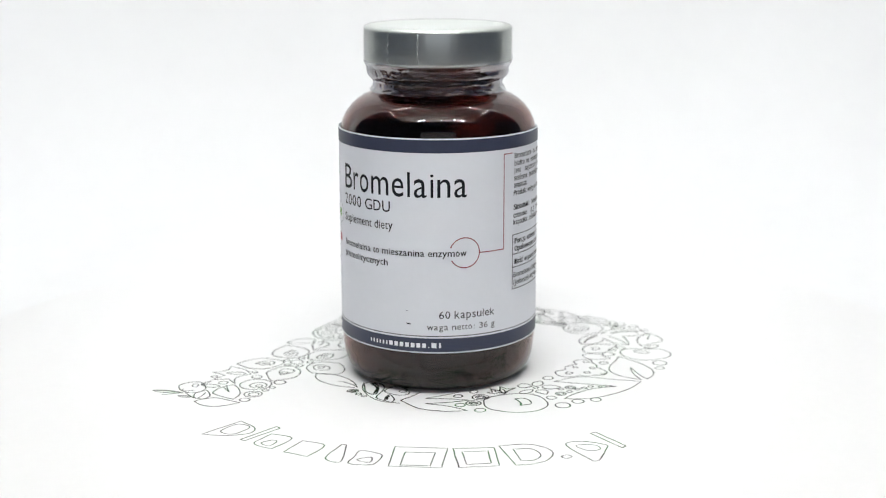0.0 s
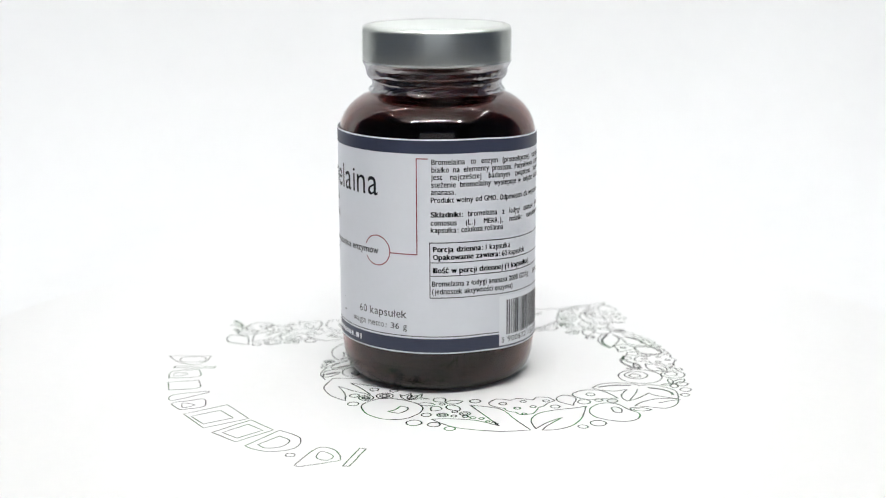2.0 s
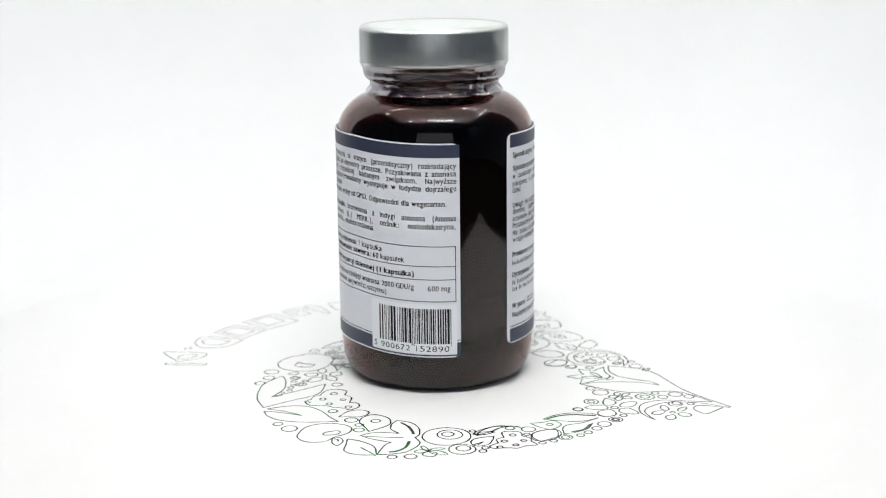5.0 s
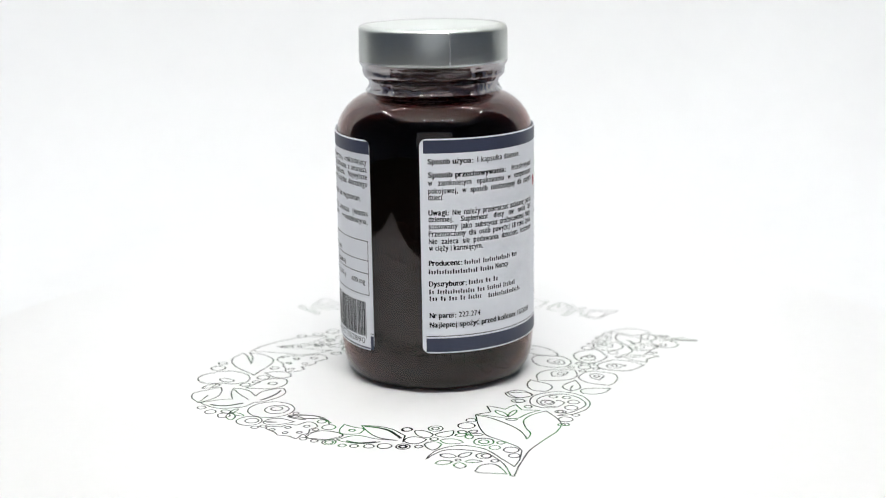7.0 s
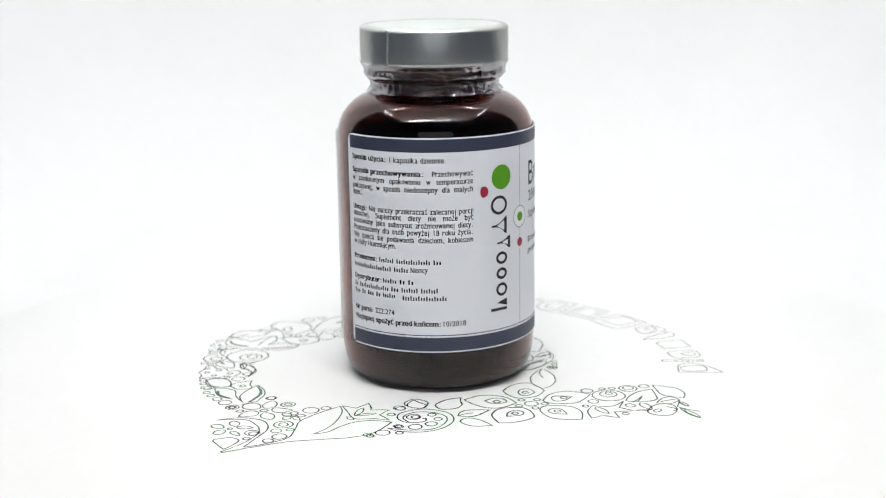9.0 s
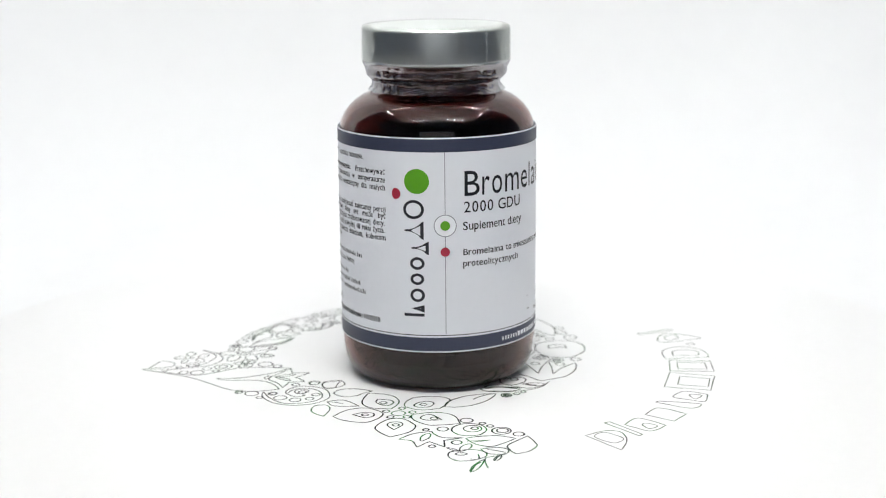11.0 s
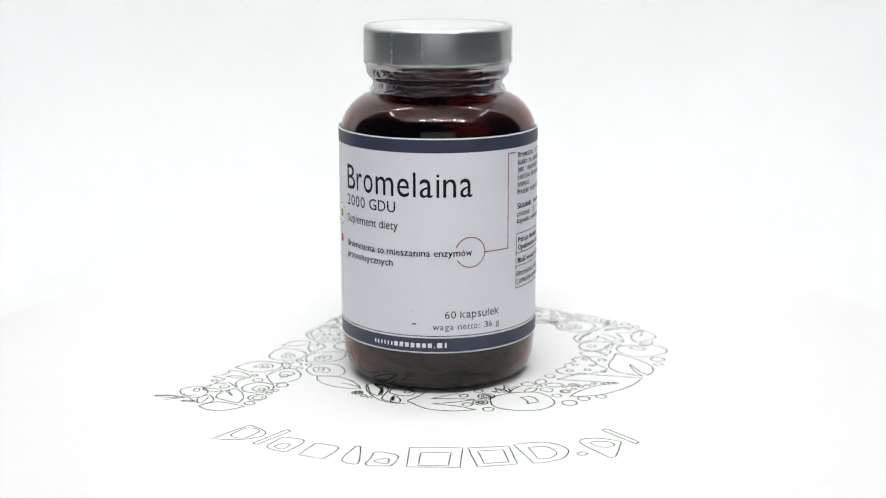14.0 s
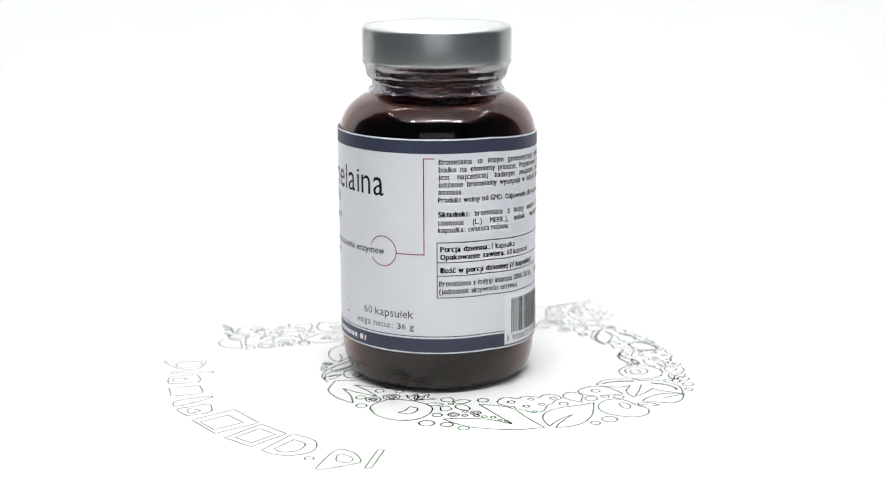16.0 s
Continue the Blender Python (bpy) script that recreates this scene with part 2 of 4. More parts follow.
def patch(a0, a1, z0, z1, lift, thick=0.0, corner=0.0, step=2.0):
    """A piece of paper or print that lies on the label's cylinder."""
    bm = bmesh.new()
    n = max(1, math.ceil(abs(a1 - a0) / step))
    lo, hi = [], []
    angles = [a0 + (a1 - a0) * i / n for i in range(n + 1)]
    if corner:
        cdeg = math.degrees(corner * MM / LABEL_R)
        extra = [cdeg * (1 - math.cos(math.pi / 2 * k / 5)) for k in range(1, 6)]
        angles = sorted(set([a0, a1] + [a0 + e for e in extra] + [a1 - e for e in extra] + [a for a in angles if a0 + cdeg < a < a1 - cdeg]))
    for a in angles:
        cut = 0.0
        if corner:
            e = min(a - a0, a1 - a) / cdeg
            if e < 1:
                cut = corner * (1 - math.sqrt(max(0.0, 1 - (1 - e) ** 2)))
        lo.append(bm.verts.new(arc_point(a, z0 + cut, LABEL_R + lift)))
        hi.append(bm.verts.new(arc_point(a, z1 - cut, LABEL_R + lift)))
    for i in range(len(angles) - 1):
        bm.faces.new((lo[i], lo[i + 1], hi[i + 1], hi[i]))
    if thick:
        inner = [bm.verts.new(Vector((v.co.x * (1 - thick / LABEL_R), v.co.y * (1 - thick / LABEL_R), v.co.z))) for v in lo + hi[::-1]]
        rim = lo + hi[::-1]
        m = len(lo)
        for i in range(m - 1):
            bm.faces.new((inner[i + 1], inner[i], inner[2 * m - 1 - i], inner[2 * m - 2 - i]))
        for i in range(2 * m):
            j = (i + 1) % (2 * m)
            bm.faces.new((inner[i], inner[j], rim[j], rim[i]))
            bm.edges.get((rim[i], rim[j])).smooth = False
            bm.edges.get((inner[i], inner[j])).smooth = False
    return bm


def dot(deg, z, r, lift, hole=0.0, a_from=0, a_to=360, steps=40):
    """A round printed spot or ring, sizes in mm."""
    bm = bmesh.new()
    k = math.degrees(MM / LABEL_R)
    full = a_to - a_from >= 360
    ring_o, ring_i = [], []
    count = steps if full else steps + 1
    for i in range(count):
        a = radians(a_from + (a_to - a_from) * i / steps)
        ring_o.append(bm.verts.new(arc_point(deg + k * r * math.cos(a), z + r * math.sin(a), LABEL_R + lift)))
        if hole:
            ring_i.append(bm.verts.new(arc_point(deg + k * hole * math.cos(a), z + hole * math.sin(a), LABEL_R + lift)))
    if not hole:
        c = bm.verts.new(arc_point(deg, z, LABEL_R + lift))
        for i in range(count):
            bm.faces.new((c, ring_o[i], ring_o[(i + 1) % count]))
    else:
        for i in range(count if full else count - 1):
            j = (i + 1) % count
            bm.faces.new((ring_i[i], ring_o[i], ring_o[j], ring_i[j]))
    return bm


def capital_height():
    """Height of a capital in the built-in font at size 1."""
    data = bpy.data.curves.new("capital", "FONT")
    data.body = "H"
    ob = new("capital", data)
    bpy.context.view_layer.update()
    h = ob.dimensions.y
    bpy.data.objects.remove(ob)
    return h


CAPITAL = capital_height()


GLYPHS = {}
# letter widths of the two printed faces, in thousandths of the letter size
GROTESQUE = dict(zip("Bromelain 20GDU", (667, 333, 556, 833, 556, 222, 556, 222, 556, 278, 556, 556, 778, 722, 722)))
HUMANIST = {c: w for w, cs in ((352, " f"), (274, "il"), (284, "ł"), (344, "j"), (364, ".,"), (454, "():/|-"), (636, "0123456789"), (684, "AVSW"),
                               (686, "BR"), (698, "C"), (771, "D"), (632, "E"), (775, "G"), (421, "I"), (557, "LK"), (843, "M"), (748, "N"),
                               (787, "O"), (603, "P"), (732, "U"), (601, "aą"), (623, "bdgpq"), (521, "cćsś"), (596, "eę"), (633, "hnuń"),
                               (592, "kvxy"), (973, "m"), (607, "oó"), (427, "r"), (394, "t"), (818, "w"), (525, "zżź")) for c in cs}
OPEN_SIDES = "rtfvwyxzkATVWL"


def glyph(c):
    """Mesh data of one letter of the built-in font: points and faces at size 1."""
    if c not in GLYPHS:
        data = bpy.data.curves.new("glyph", "FONT")
        data.body, data.resolution_u = c, 3
        ob = new("glyph", data)
        bpy.context.view_layer.update()
        me = bpy.data.meshes.new_from_object(ob.evaluated_get(bpy.context.evaluated_depsgraph_get()))
        bpy.data.objects.remove(ob)
        GLYPHS[c] = [tuple(v.co[:2]) for v in me.vertices], [tuple(p.vertices) for p in me.polygons]
        bpy.data.meshes.remove(me)
    return GLYPHS[c]


X_HEIGHT = max(p[1] for p in glyph("x")[0])


def advance(c, face):
    return face.get(c, 600) / 1000


def natural(text, face):
    return sum(advance(c, face) for c in text)


def written(text, a0, a1, z, cap, lift=0.00006, strike=0.0, em=0.0, face=HUMANIST, tall=0.75):
    """Text in the built-in font from a0 to a1 degrees, its baseline at height z, its capitals cap mm high.
    strike: a second stroke set off by that part of the letter size, for heavier print. em: degrees for one
    letter size in a justified line, whose spaces take up the rest. tall: height of small letters to capitals."""
    spaces = text.count(" ")
    wider = ((a1 - a0) / em - natural(text, face) + 0.12) / spaces if em and spaces else 0.0
    placed, x = [], 0.0
    for c in text:
        w = advance(c, face)
        if c == " ":
            x += w + wider
            continue
        pts, faces = glyph(c)
        lo, hi = min(p[0] for p in pts), max(p[0] for p in pts)
        ink = hi - lo
        if c not in "ilł.,:|1j()":
            ink = w - (0.05 if c in OPEN_SIDES else 0.13)
        else:
            ink = min(ink, w * 0.8)
        left = x + (w - ink) / 2
        rise = tall * CAPITAL / X_HEIGHT
        done = []
        for px, py in pts:
            if c.islower() and py > 0:
                top = max(p[1] for p in pts)
                py = py * rise if py <= X_HEIGHT or top < X_HEIGHT * 1.15 else X_HEIGHT * rise + (py - X_HEIGHT) * max(top - X_HEIGHT * rise, 0.02) / (top - X_HEIGHT)
            done.append((left + (px - lo) / (hi - lo) * ink, py))
        placed.append((done, faces))
        x += w
    xs = [p[0] for done, _ in placed for p in done]
    x0, x1 = min(xs), max(xs) + strike
    bm = bmesh.new()
    for k in range(2 if strike else 1):
        for done, faces in placed:
            vs = [bm.verts.new(arc_point(a0 + (a1 - a0) * (px + k * strike - x0) / (x1 - x0), z + py / CAPITAL * cap,
                                         LABEL_R + lift + k * 0.00001)) for px, py in done]
            for f in faces:
                bm.faces.new([vs[q] for q in f])
    return bm


def letters(bm):
    """Splits a line of print into one bmesh per letter: pieces that stand over one another belong together."""
    bm.verts.index_update()
    seen, groups = set(), []
    for v in bm.verts:
        if v in seen:
            continue
        stack, piece = [v], []
        seen.add(v)
        while stack:
            w = stack.pop()
            piece.append(w)
            for e in w.link_edges:
                o = e.other_vert(w)
                if o not in seen:
                    seen.add(o)
                    stack.append(o)
        turns = [math.atan2(w.co.y, w.co.x) % (2 * math.pi) for w in piece]
        groups.append([min(turns), max(turns), piece])
    groups.sort(key=lambda g: g[0])
    merged = []
    for g in groups:
        if merged and g[0] < merged[-1][1] - 0.002:
            merged[-1][1] = max(merged[-1][1], g[1])
            merged[-1][2] += g[2]
        else:
            merged.append(g)
    out = []
    for _, _, piece in merged:
        one, index = bmesh.new(), {}
        for v in piece:
            index[v] = one.verts.new(v.co)
        for f in {f for v in piece for f in v.link_faces}:
            one.faces.new([index[v] for v in f.verts])
        out.append(one)
    bm.free()
    return out


def word_spans(a0, a1, lengths, space=0.8):
    """Where the words of a line lie: their lengths and the space between them in relative units."""
    unit = (a1 - a0) / (sum(lengths) + space * (len(lengths) - 1))
    spans, a = [], a0
    for n in lengths:
        spans.append((a, a + n * unit))
        a += (n + space) * unit
    return spans


def bottle():
    thing = empty("pill_bottle", "amber glass supplement bottle with silver cap and white printed label", "bottle")
    outer = [(0, 1.2), (14, 1.1), (22, 0.5), (24.6, 0.0), (26.6, 0.5), (28.3, 1.8), (29.5, 3.9), (30.2, 6.8), (30.6, 10.5), (30.75, 14),
             (30.75, 30), (30.75, 50), (30.75, 72), (30.7, 75.5), (30.4, 78.4), (29.7, 81.0), (28.6, 83.2), (27.0, 85.3), (25.0, 87.1),
             (22.9, 88.4), (21.2, 89.1), (20.0, 89.8), (19.4, 90.7), (19.2, 92), (19.3, 93.0), (20.4, 93.7), (21.1, 94.4),
             (21.2, 95.4), (21.1, 96.8), (20.5, 97.5), (19.4, 97.8), (19.4, 107.0)]
    inner = [(17.0, 107.0), (16.8, 92), (17.0, 90.2), (18.4, 88.6), (21.4, 87.0), (23.9, 85.3), (26.0, 83.2), (27.4, 80.9), (28.2, 78.2),
             (28.5, 75), (28.5, 50), (28.5, 14), (28.4, 9), (27.8, 5.8), (26.6, 3.7), (24.4, 2.6), (14, 2.7), (0, 3.2)]
    part("glass_body", lathe([(r * MM, z * 0.9955 * MM) for r, z in outer + inner], 160), M_AMBER, thing, "dark amber glass body")
    cap = [(0, 107.6), (21.2, 107.6), (21.6, 107.2), (21.7, 98.8), (22.3, 98.2), (22.65, 98.4), (22.75, 99.0), (22.75, 107.9), (22.62, 108.5),
           (22.25, 108.95), (21.6, 109.25), (20.6, 109.4), (12, 109.4), (0, 109.4)]
    part("cap", lathe([(r * MM, z * MM) for r, z in cap], 160), M_CAP, thing, "silver aluminium screw cap")

    def wrinkle(a, r, z):
        low = min(1.0, max(0.0, (0.0988 - z) / 0.003))
        n1 = noise.noise(Vector((math.cos(a) * 5, math.sin(a) * 5, z * 700)))
        n2 = noise.noise(Vector((math.cos(a) * 17, math.sin(a) * 17, z * 260 + 9)))
        n3 = noise.noise(Vector((math.cos(a) * 40, math.sin(a) * 40, z * 900 + 4)))
        side = 0.55 + 0.45 * math.cos(a - radians(140))
        return (low * (0.00035 * n1 + 0.0004 * n2 * side + 0.00016 * n3), low * 0.0005 * n1)
    film = [(22.9, 98.9), (22.85, 98.2), (22.35, 97.4), (22.0, 96.8), (21.85, 96.3), (21.8, 95.8),
            (21.75, 95.2), (21.65, 94.6), (21.3, 94.0), (20.7, 93.4), (20.1, 92.8), (19.9, 92.2), (19.85, 91.5), (20.0, 90.9), (20.5, 90.2), (21.2, 89.6)]
    part("shrink_film", lathe([tuple(p) for p in smooth_line([(r * MM, z * MM) for r, z in film], 3)], 260, wobble=wrinkle), M_FILM, thing, "clear wrinkled shrink film round the neck")

    def slack(a, r, z):
        n1 = noise.noise(Vector((math.cos(a) * 7, math.sin(a) * 7, z * 160 + 3)))
        n2 = noise.noise(Vector((math.cos(a) * 24, math.sin(a) * 24, z * 420 + 1)))
        return 0.0001 * n1 + 0.00009 * n2, 0.0
    sleeve = [(22.92, 98.95)] + [(22.93, 99.5 + 0.75 * i) for i in range(12)] + [(22.85, 108.5), (22.5, 109.1), (21.8, 109.5), (20.4, 109.62)]
    part("cap_film", lathe([(r * MM, z * MM) for r, z in sleeve], 160, wobble=slack), M_SLEEVE, thing, "clear shrink film drawn tight over the cap")

    def film_mark(deg, z0, z1, w):
        bm = bmesh.new()
        k = math.degrees(w * MM / 0.023)
        v = [bm.verts.new((0.02305 * math.cos(radians(d)), 0.02305 * math.sin(radians(d)), z * MM)) for d, z in ((deg, z0), (deg + k, z0), (deg + k, z1), (deg, z1))]
        bm.faces.new(v)
        bmesh.ops.solidify(bm, geom=bm.faces[:], thickness=0.00008)
        return bm
    for deg in (254.5, 229.5):
        for i in range(4):
            part("perforation", film_mark(deg, 106.9 - i * 2.5, 108.1 - i * 2.5, 0.28), M_SEAM, thing, "milky perforation mark in the film")
    for deg, z, w, h in ((121, 101.5, 3.4, 2.2), (124, 100.6, 4.2, 2.6), (116, 103.5, 1.2, 3.0), (128, 99.9, 2.6, 0.9)):
        bm, k = bmesh.new(), math.degrees(MM / 0.023)
        rows = []
        for i in range(9):
            u = i / 8
            d, zz = deg + k * w * (u - 0.5), z + h * math.sin(math.pi * u) * 0.6
            rows.append([bm.verts.new((0.02292 * math.cos(radians(d)), 0.02292 * math.sin(radians(d)), (zz + o) * MM)) for o in (0, 0.08)])
        for p, q in zip(rows, rows[1:]):
            bm.faces.new((p[0], q[0], q[1], p[1]))
        part("film_crease", bm, M_SEAM, thing, "milky crease in the clear film")
    part("film_seam", film_mark(101, 98.6, 109.0, 0.3), M_SEAM, thing, "milky welded seam of the film")

    label = part("label", patch(77.6, 407.0, 13.7, 79.4, 0.0, 0.0002, 2.2, 2.0), M_PAPER, thing, "white printed paper label")

    def pr(name, bm, mat, note=""):
        return part(name, bm, mat, label, note, smooth=False)
    pr("band", patch(79.7, 407.0, 75.1, 79.0, 0.00004), M_NAVY, "navy band along the upper edge")
    pr("band", patch(79.7, 407.0, 14.1, 18.4, 0.00004), M_NAVY, "navy band along the lower edge")
    pr("rule", patch(79.7, 407.0, 18.95, 19.2, 0.00004), M_BLACK)
    pr("rule", patch(193.5, 193.9, 19.5, 75.1, 0.00004), M_LINE)
    # ornament and brand mark as plain shapes
    pr("green_dot", dot(178.2, 66.4, 3.75, 0.00006), M_GREEN, "large green dot")
    pr("red_dot", dot(165.9, 62.5, 1.7, 0.00006), M_RED, "small red dot")
    pr("halo", dot(193.7, 53.0, 3.35, 0.00006), M_WHITE)
    pr("ring", dot(193.7, 53.0, 3.4, 0.00008, 3.15), M_LINE)
    pr("green_dot", dot(193.7, 53.0, 1.45, 0.0001), M_GREEN, "small green dot")
    pr("red_dot", dot(193.6, 45.0, 1.4, 0.0001), M_RED, "small red dot")
    def hoop(a0, a1, z0, z1, wall, lift=0.00006, sides=28):
        """A plain oval (or, with three sides, a triangle) with a wall of even thickness in mm."""
        bm, k = bmesh.new(), math.degrees(MM / LABEL_R)
        ca, cz, ra, rz = (a0 + a1) / 2, (z0 + z1) / 2, (a1 - a0) / 2, (z1 - z0) / 2
        if sides == 3:
            outer = [(a1, z0), (a1, z1), (a0, cz)]
            inner = [(a1 - 1.2 * k * wall, z0 + 1.5 * wall), (a1 - 1.2 * k * wall, z1 - 1.5 * wall), (a0 + 2.6 * k * wall, cz)]
        else:
            turn = [2 * math.pi * i / sides for i in range(sides)]
            outer = [(ca + ra * math.cos(t), cz + rz * math.sin(t)) for t in turn]
            inner = [(ca + (ra - k * wall) * math.cos(t), cz + (rz - wall) * math.sin(t)) for t in turn]
        o = [bm.verts.new(arc_point(a, z, LABEL_R + lift)) for a, z in outer]
        n = [bm.verts.new(arc_point(a, z, LABEL_R + lift)) for a, z in inner]
        for i in range(len(o)):
            q = (i + 1) % len(o)
            bm.faces.new((o[i], o[q], n[q], n[i]))
        return bm
    note = "dark grey shape of the brand mark"
    pr("brand_bar", patch(170.5, 181.9, 25.0, 25.9, 0.00006), M_GREY, note)
    pr("brand_shape", hoop(174.4, 181.9, 26.3, 28.6, 0.75, sides=3), M_GREY, note)
    for a0, a1, z0, z1 in ((174.0, 182.2, 29.5, 33.7), (174.2, 181.9, 34.8, 38.4), (174.0, 182.2, 39.5, 43.4), (170.5, 182.2, 55.0, 60.8)):
        pr("brand_shape", hoop(a0, a1, z0, z1, 0.85), M_GREY, note)
    pr("brand_shape", hoop(174.4, 184.6, 44.1, 48.2, 0.8, sides=3), M_GREY, note)
    pr("brand_shape", hoop(170.6, 181.9, 48.7, 54.3, 0.85, sides=3), M_GREY, note)
    # red call-out
    pr("callout", dot(284.9, 44.85, 4.75, 0.00006, 4.45, -151, 160), M_DARKRED, "thin red circle round a word")
    pr("callout_line", patch(293.6, 309.0, 44.45, 44.75, 0.00006), M_DARKRED)
    pr("callout_line", patch(308.5, 309.0, 44.75, 73.5, 0.00006), M_DARKRED)
    pr("callout_line", patch(308.5, 314.6, 73.5, 73.8, 0.00006), M_DARKRED)
    # table of contents per portion
    for z in (48.2, 42.1, 38.0, 31.2):
        pr("table_rule", patch(315.2, 404.6, z, z + 0.22, 0.00006), M_BLACK)
    for a in (315.2, 404.2):
        pr("table_rule", patch(a, a + 0.4, 31.2, 48.4, 0.00006), M_BLACK)
    # bar code on its white field
    pr("bar_code_field", patch(355.3, 404.8, 14.6, 30.4, 0.00009), M_WHITE, "white field of the bar code")
    rng = random.Random(5)
    a = 360.6
    while a < 401.4:
        w = rng.choice((0.45, 0.45, 0.9, 1.3))
        pr("bar", patch(a, min(a + w, 401.8), 17.3, 29.0, 0.00013), M_BLACK)
        a += w + rng.choice((0.42, 0.42, 0.8))
    for text, a0, a1 in (("5", 357.0, 358.8), ("900672", 361.5, 379.0), ("152890", 382.3, 400.5)):
        pr("writing_field", patch(a0 - 0.8, a1 + 0.8, 15.2, 18.0, 0.00016), M_WHITE)
        pr("writing", written(text, a0, a1, 15.6, 1.75, 0.0002), M_BLACK)
    # specks
    pr("speck", patch(252.2, 254.4, 22.6, 23.0, 0.00006), M_GREY)
    pr("speck", patch(251.8, 253.0, 26.8, 27.0, 0.00006), M_LINE)

    right_em = 83.8 / natural("Produkt wolny od GMO. Odpowiedni dla wegetarian.", HUMANIST)
    left_em = 31.4 / natural("1 kapsułka dziennie.", HUMANIST)

    def line(text, a0, a1, z, cap=1.6, bold=0.042, mat=M_BLACK):
        full = a1 > 404 or 155.7 < a1 < 157
        em = (left_em if a0 < 180 else right_em) if full else 0.0
        pr("writing", written(text, a0, a1, z, cap, strike=bold, em=em), mat)

    def large(text, a0, a1, z, cap, bold=0.0, mat=M_BLACK, face=HUMANIST):
        for one in letters(written(text, a0, a1, z, cap, strike=bold, face=face, tall=0.725 if face is GROTESQUE else 0.75)):
            pr("letter", one, mat)
    B = 0.1
    # front
    large("Bromelaina", 204.5, 286.0, 61.8, 7.5, face=GROTESQUE)
    large("2000 GDU", 204.2, 242.8, 56.8, 3.3, 0.01, face=GROTESQUE)
    large("Suplement diety", 203.5, 244.3, 51.5, 2.45, 0.02)
    line("Bromelaina to mieszanina enzymów", 203.7, 285.9, 43.8, 1.9, 0.03)
    line("proteolitycznych", 203.5, 241.0, 40.3, 1.9, 0.03)
    large("60 kapsułek", 270.5, 303.0, 24.6, 2.3, 0.0, M_GREY)
    line("waga netto: 36 g", 263.8, 303.1, 21.0, 1.8, 0.0, M_GREY)
    for a0, a1, wide, tall in ((228.3, 240.2, (0.3, 0.3) * 3, 1.2), (241.4, 263.2, (0.85,) * 7, 1.4), (264.4, 265.0, (1,), 0.35), (266.2, 271.5, (0.8, 0.3), 1.6)):
        for w0, w1 in word_spans(a0, a1, wide, 0.42):
            pr("print_bar", patch(w0, w1, 15.4, 15.4 + tall, 0.00006), M_WHITE, "white bar")
    # right panel
    line("Bromelaina to enzym (proteolityczny) rozkładający", 316.4, 405.2, 71.9)
    line("białko na elementy prostsze. Pozyskiwana z ananasa", 316.4, 405.2, 69.6)
    line("jest najczęściej badanym związkiem. Najwyższe", 316.3, 405.2, 67.4)
    line("stężenie bromelainy występuje w łodydze dojrzałego", 316.3, 405.2, 65.1)
    line("ananasa.", 316.2, 329.2, 62.9)
    line("Produkt wolny od GMO. Odpowiedni dla wegetarian.", 316.0, 399.8, 60.5)
    line("Składniki:", 315.9, 333.1, 56.1, bold=B)
    line("bromelaina z łodygi ananasa (Ananas", 335.8, 405.0, 56.1)
    line("comosus (L.) MERR.), nośnik: maltodekstryna,", 315.9, 404.7, 53.6)
    line("kapsułka: celuloza roślinna", 315.9, 357.7, 51.4)
    line("Porcja dzienna:", 317.0, 344.7, 45.5, bold=B)
    line("1 kapsułka", 346.2, 363.1, 45.5)
    line("Opakowanie zawiera:", 317.0, 355.6, 43.1, bold=B)
    line("60 kapsułek", 356.9, 376.5, 43.1)
    line("Ilość w porcji dziennej (1 kapsułka)", 317.0, 381.8, 39.0, bold=B)
    line("Bromelaina z łodygi ananasa 2000 GDU/g", 316.4, 381.6, 34.9)
    line("600 mg", 389.2, 401.5, 34.6)
    line("(jednostek aktywności enzymu)", 316.4, 365.4, 32.5)
    # left panel
    line("Sposób użycia:", 82.0, 107.3, 71.9, bold=B)
    line("1 kapsułka dziennie.", 109.7, 141.1, 71.9)
    line("Sposób przechowywania:", 82.0, 128.9, 67.9, bold=B)
    line("Przechowywać", 133.7, 156.3, 67.9)
    line("w zamkniętym opakowaniu w temperaturze", 82.0, 156.3, 65.5)
    line("pokojowej, w sposób niedostępny dla małych", 82.0, 156.3, 63.1)
    line("dzieci.", 82.0, 90.3, 61.1)
    line("Uwagi:", 82.0, 93.2, 56.5, bold=B)
    line("Nie należy przekraczać zalecanej porcji", 95.2, 156.3, 56.5)
    line("dziennej. Suplement diety nie może być", 82.0, 156.3, 54.5)
    line("stosowany jako substytut zróżnicowanej diety.", 82.0, 155.8, 52.3)
    line("Przeznaczony dla osób powyżej 18 roku życia.", 82.0, 155.8, 50.1)
    line("Nie zaleca się podawania dzieciom, kobietom", 82.0, 156.1, 47.8)
    line("w ciąży i karmiącym.", 82.0, 112.6, 45.7)
    line("Producent:", 81.8, 100.2, 41.1, bold=B)
    line("Niemcy", 120.9, 130.4, 38.6)
    line("Dystrybutor:", 81.7, 102.8, 34.7, bold=B)
    line("Nr partii:", 81.8, 96.5, 24.8, bold=B)
    line("222.274", 98.1, 110.7, 24.9)
    line("Najlepiej spożyć przed końcem:", 81.7, 137.3, 21.9, bold=B)
    line("10/2018", 138.8, 151.5, 21.9)
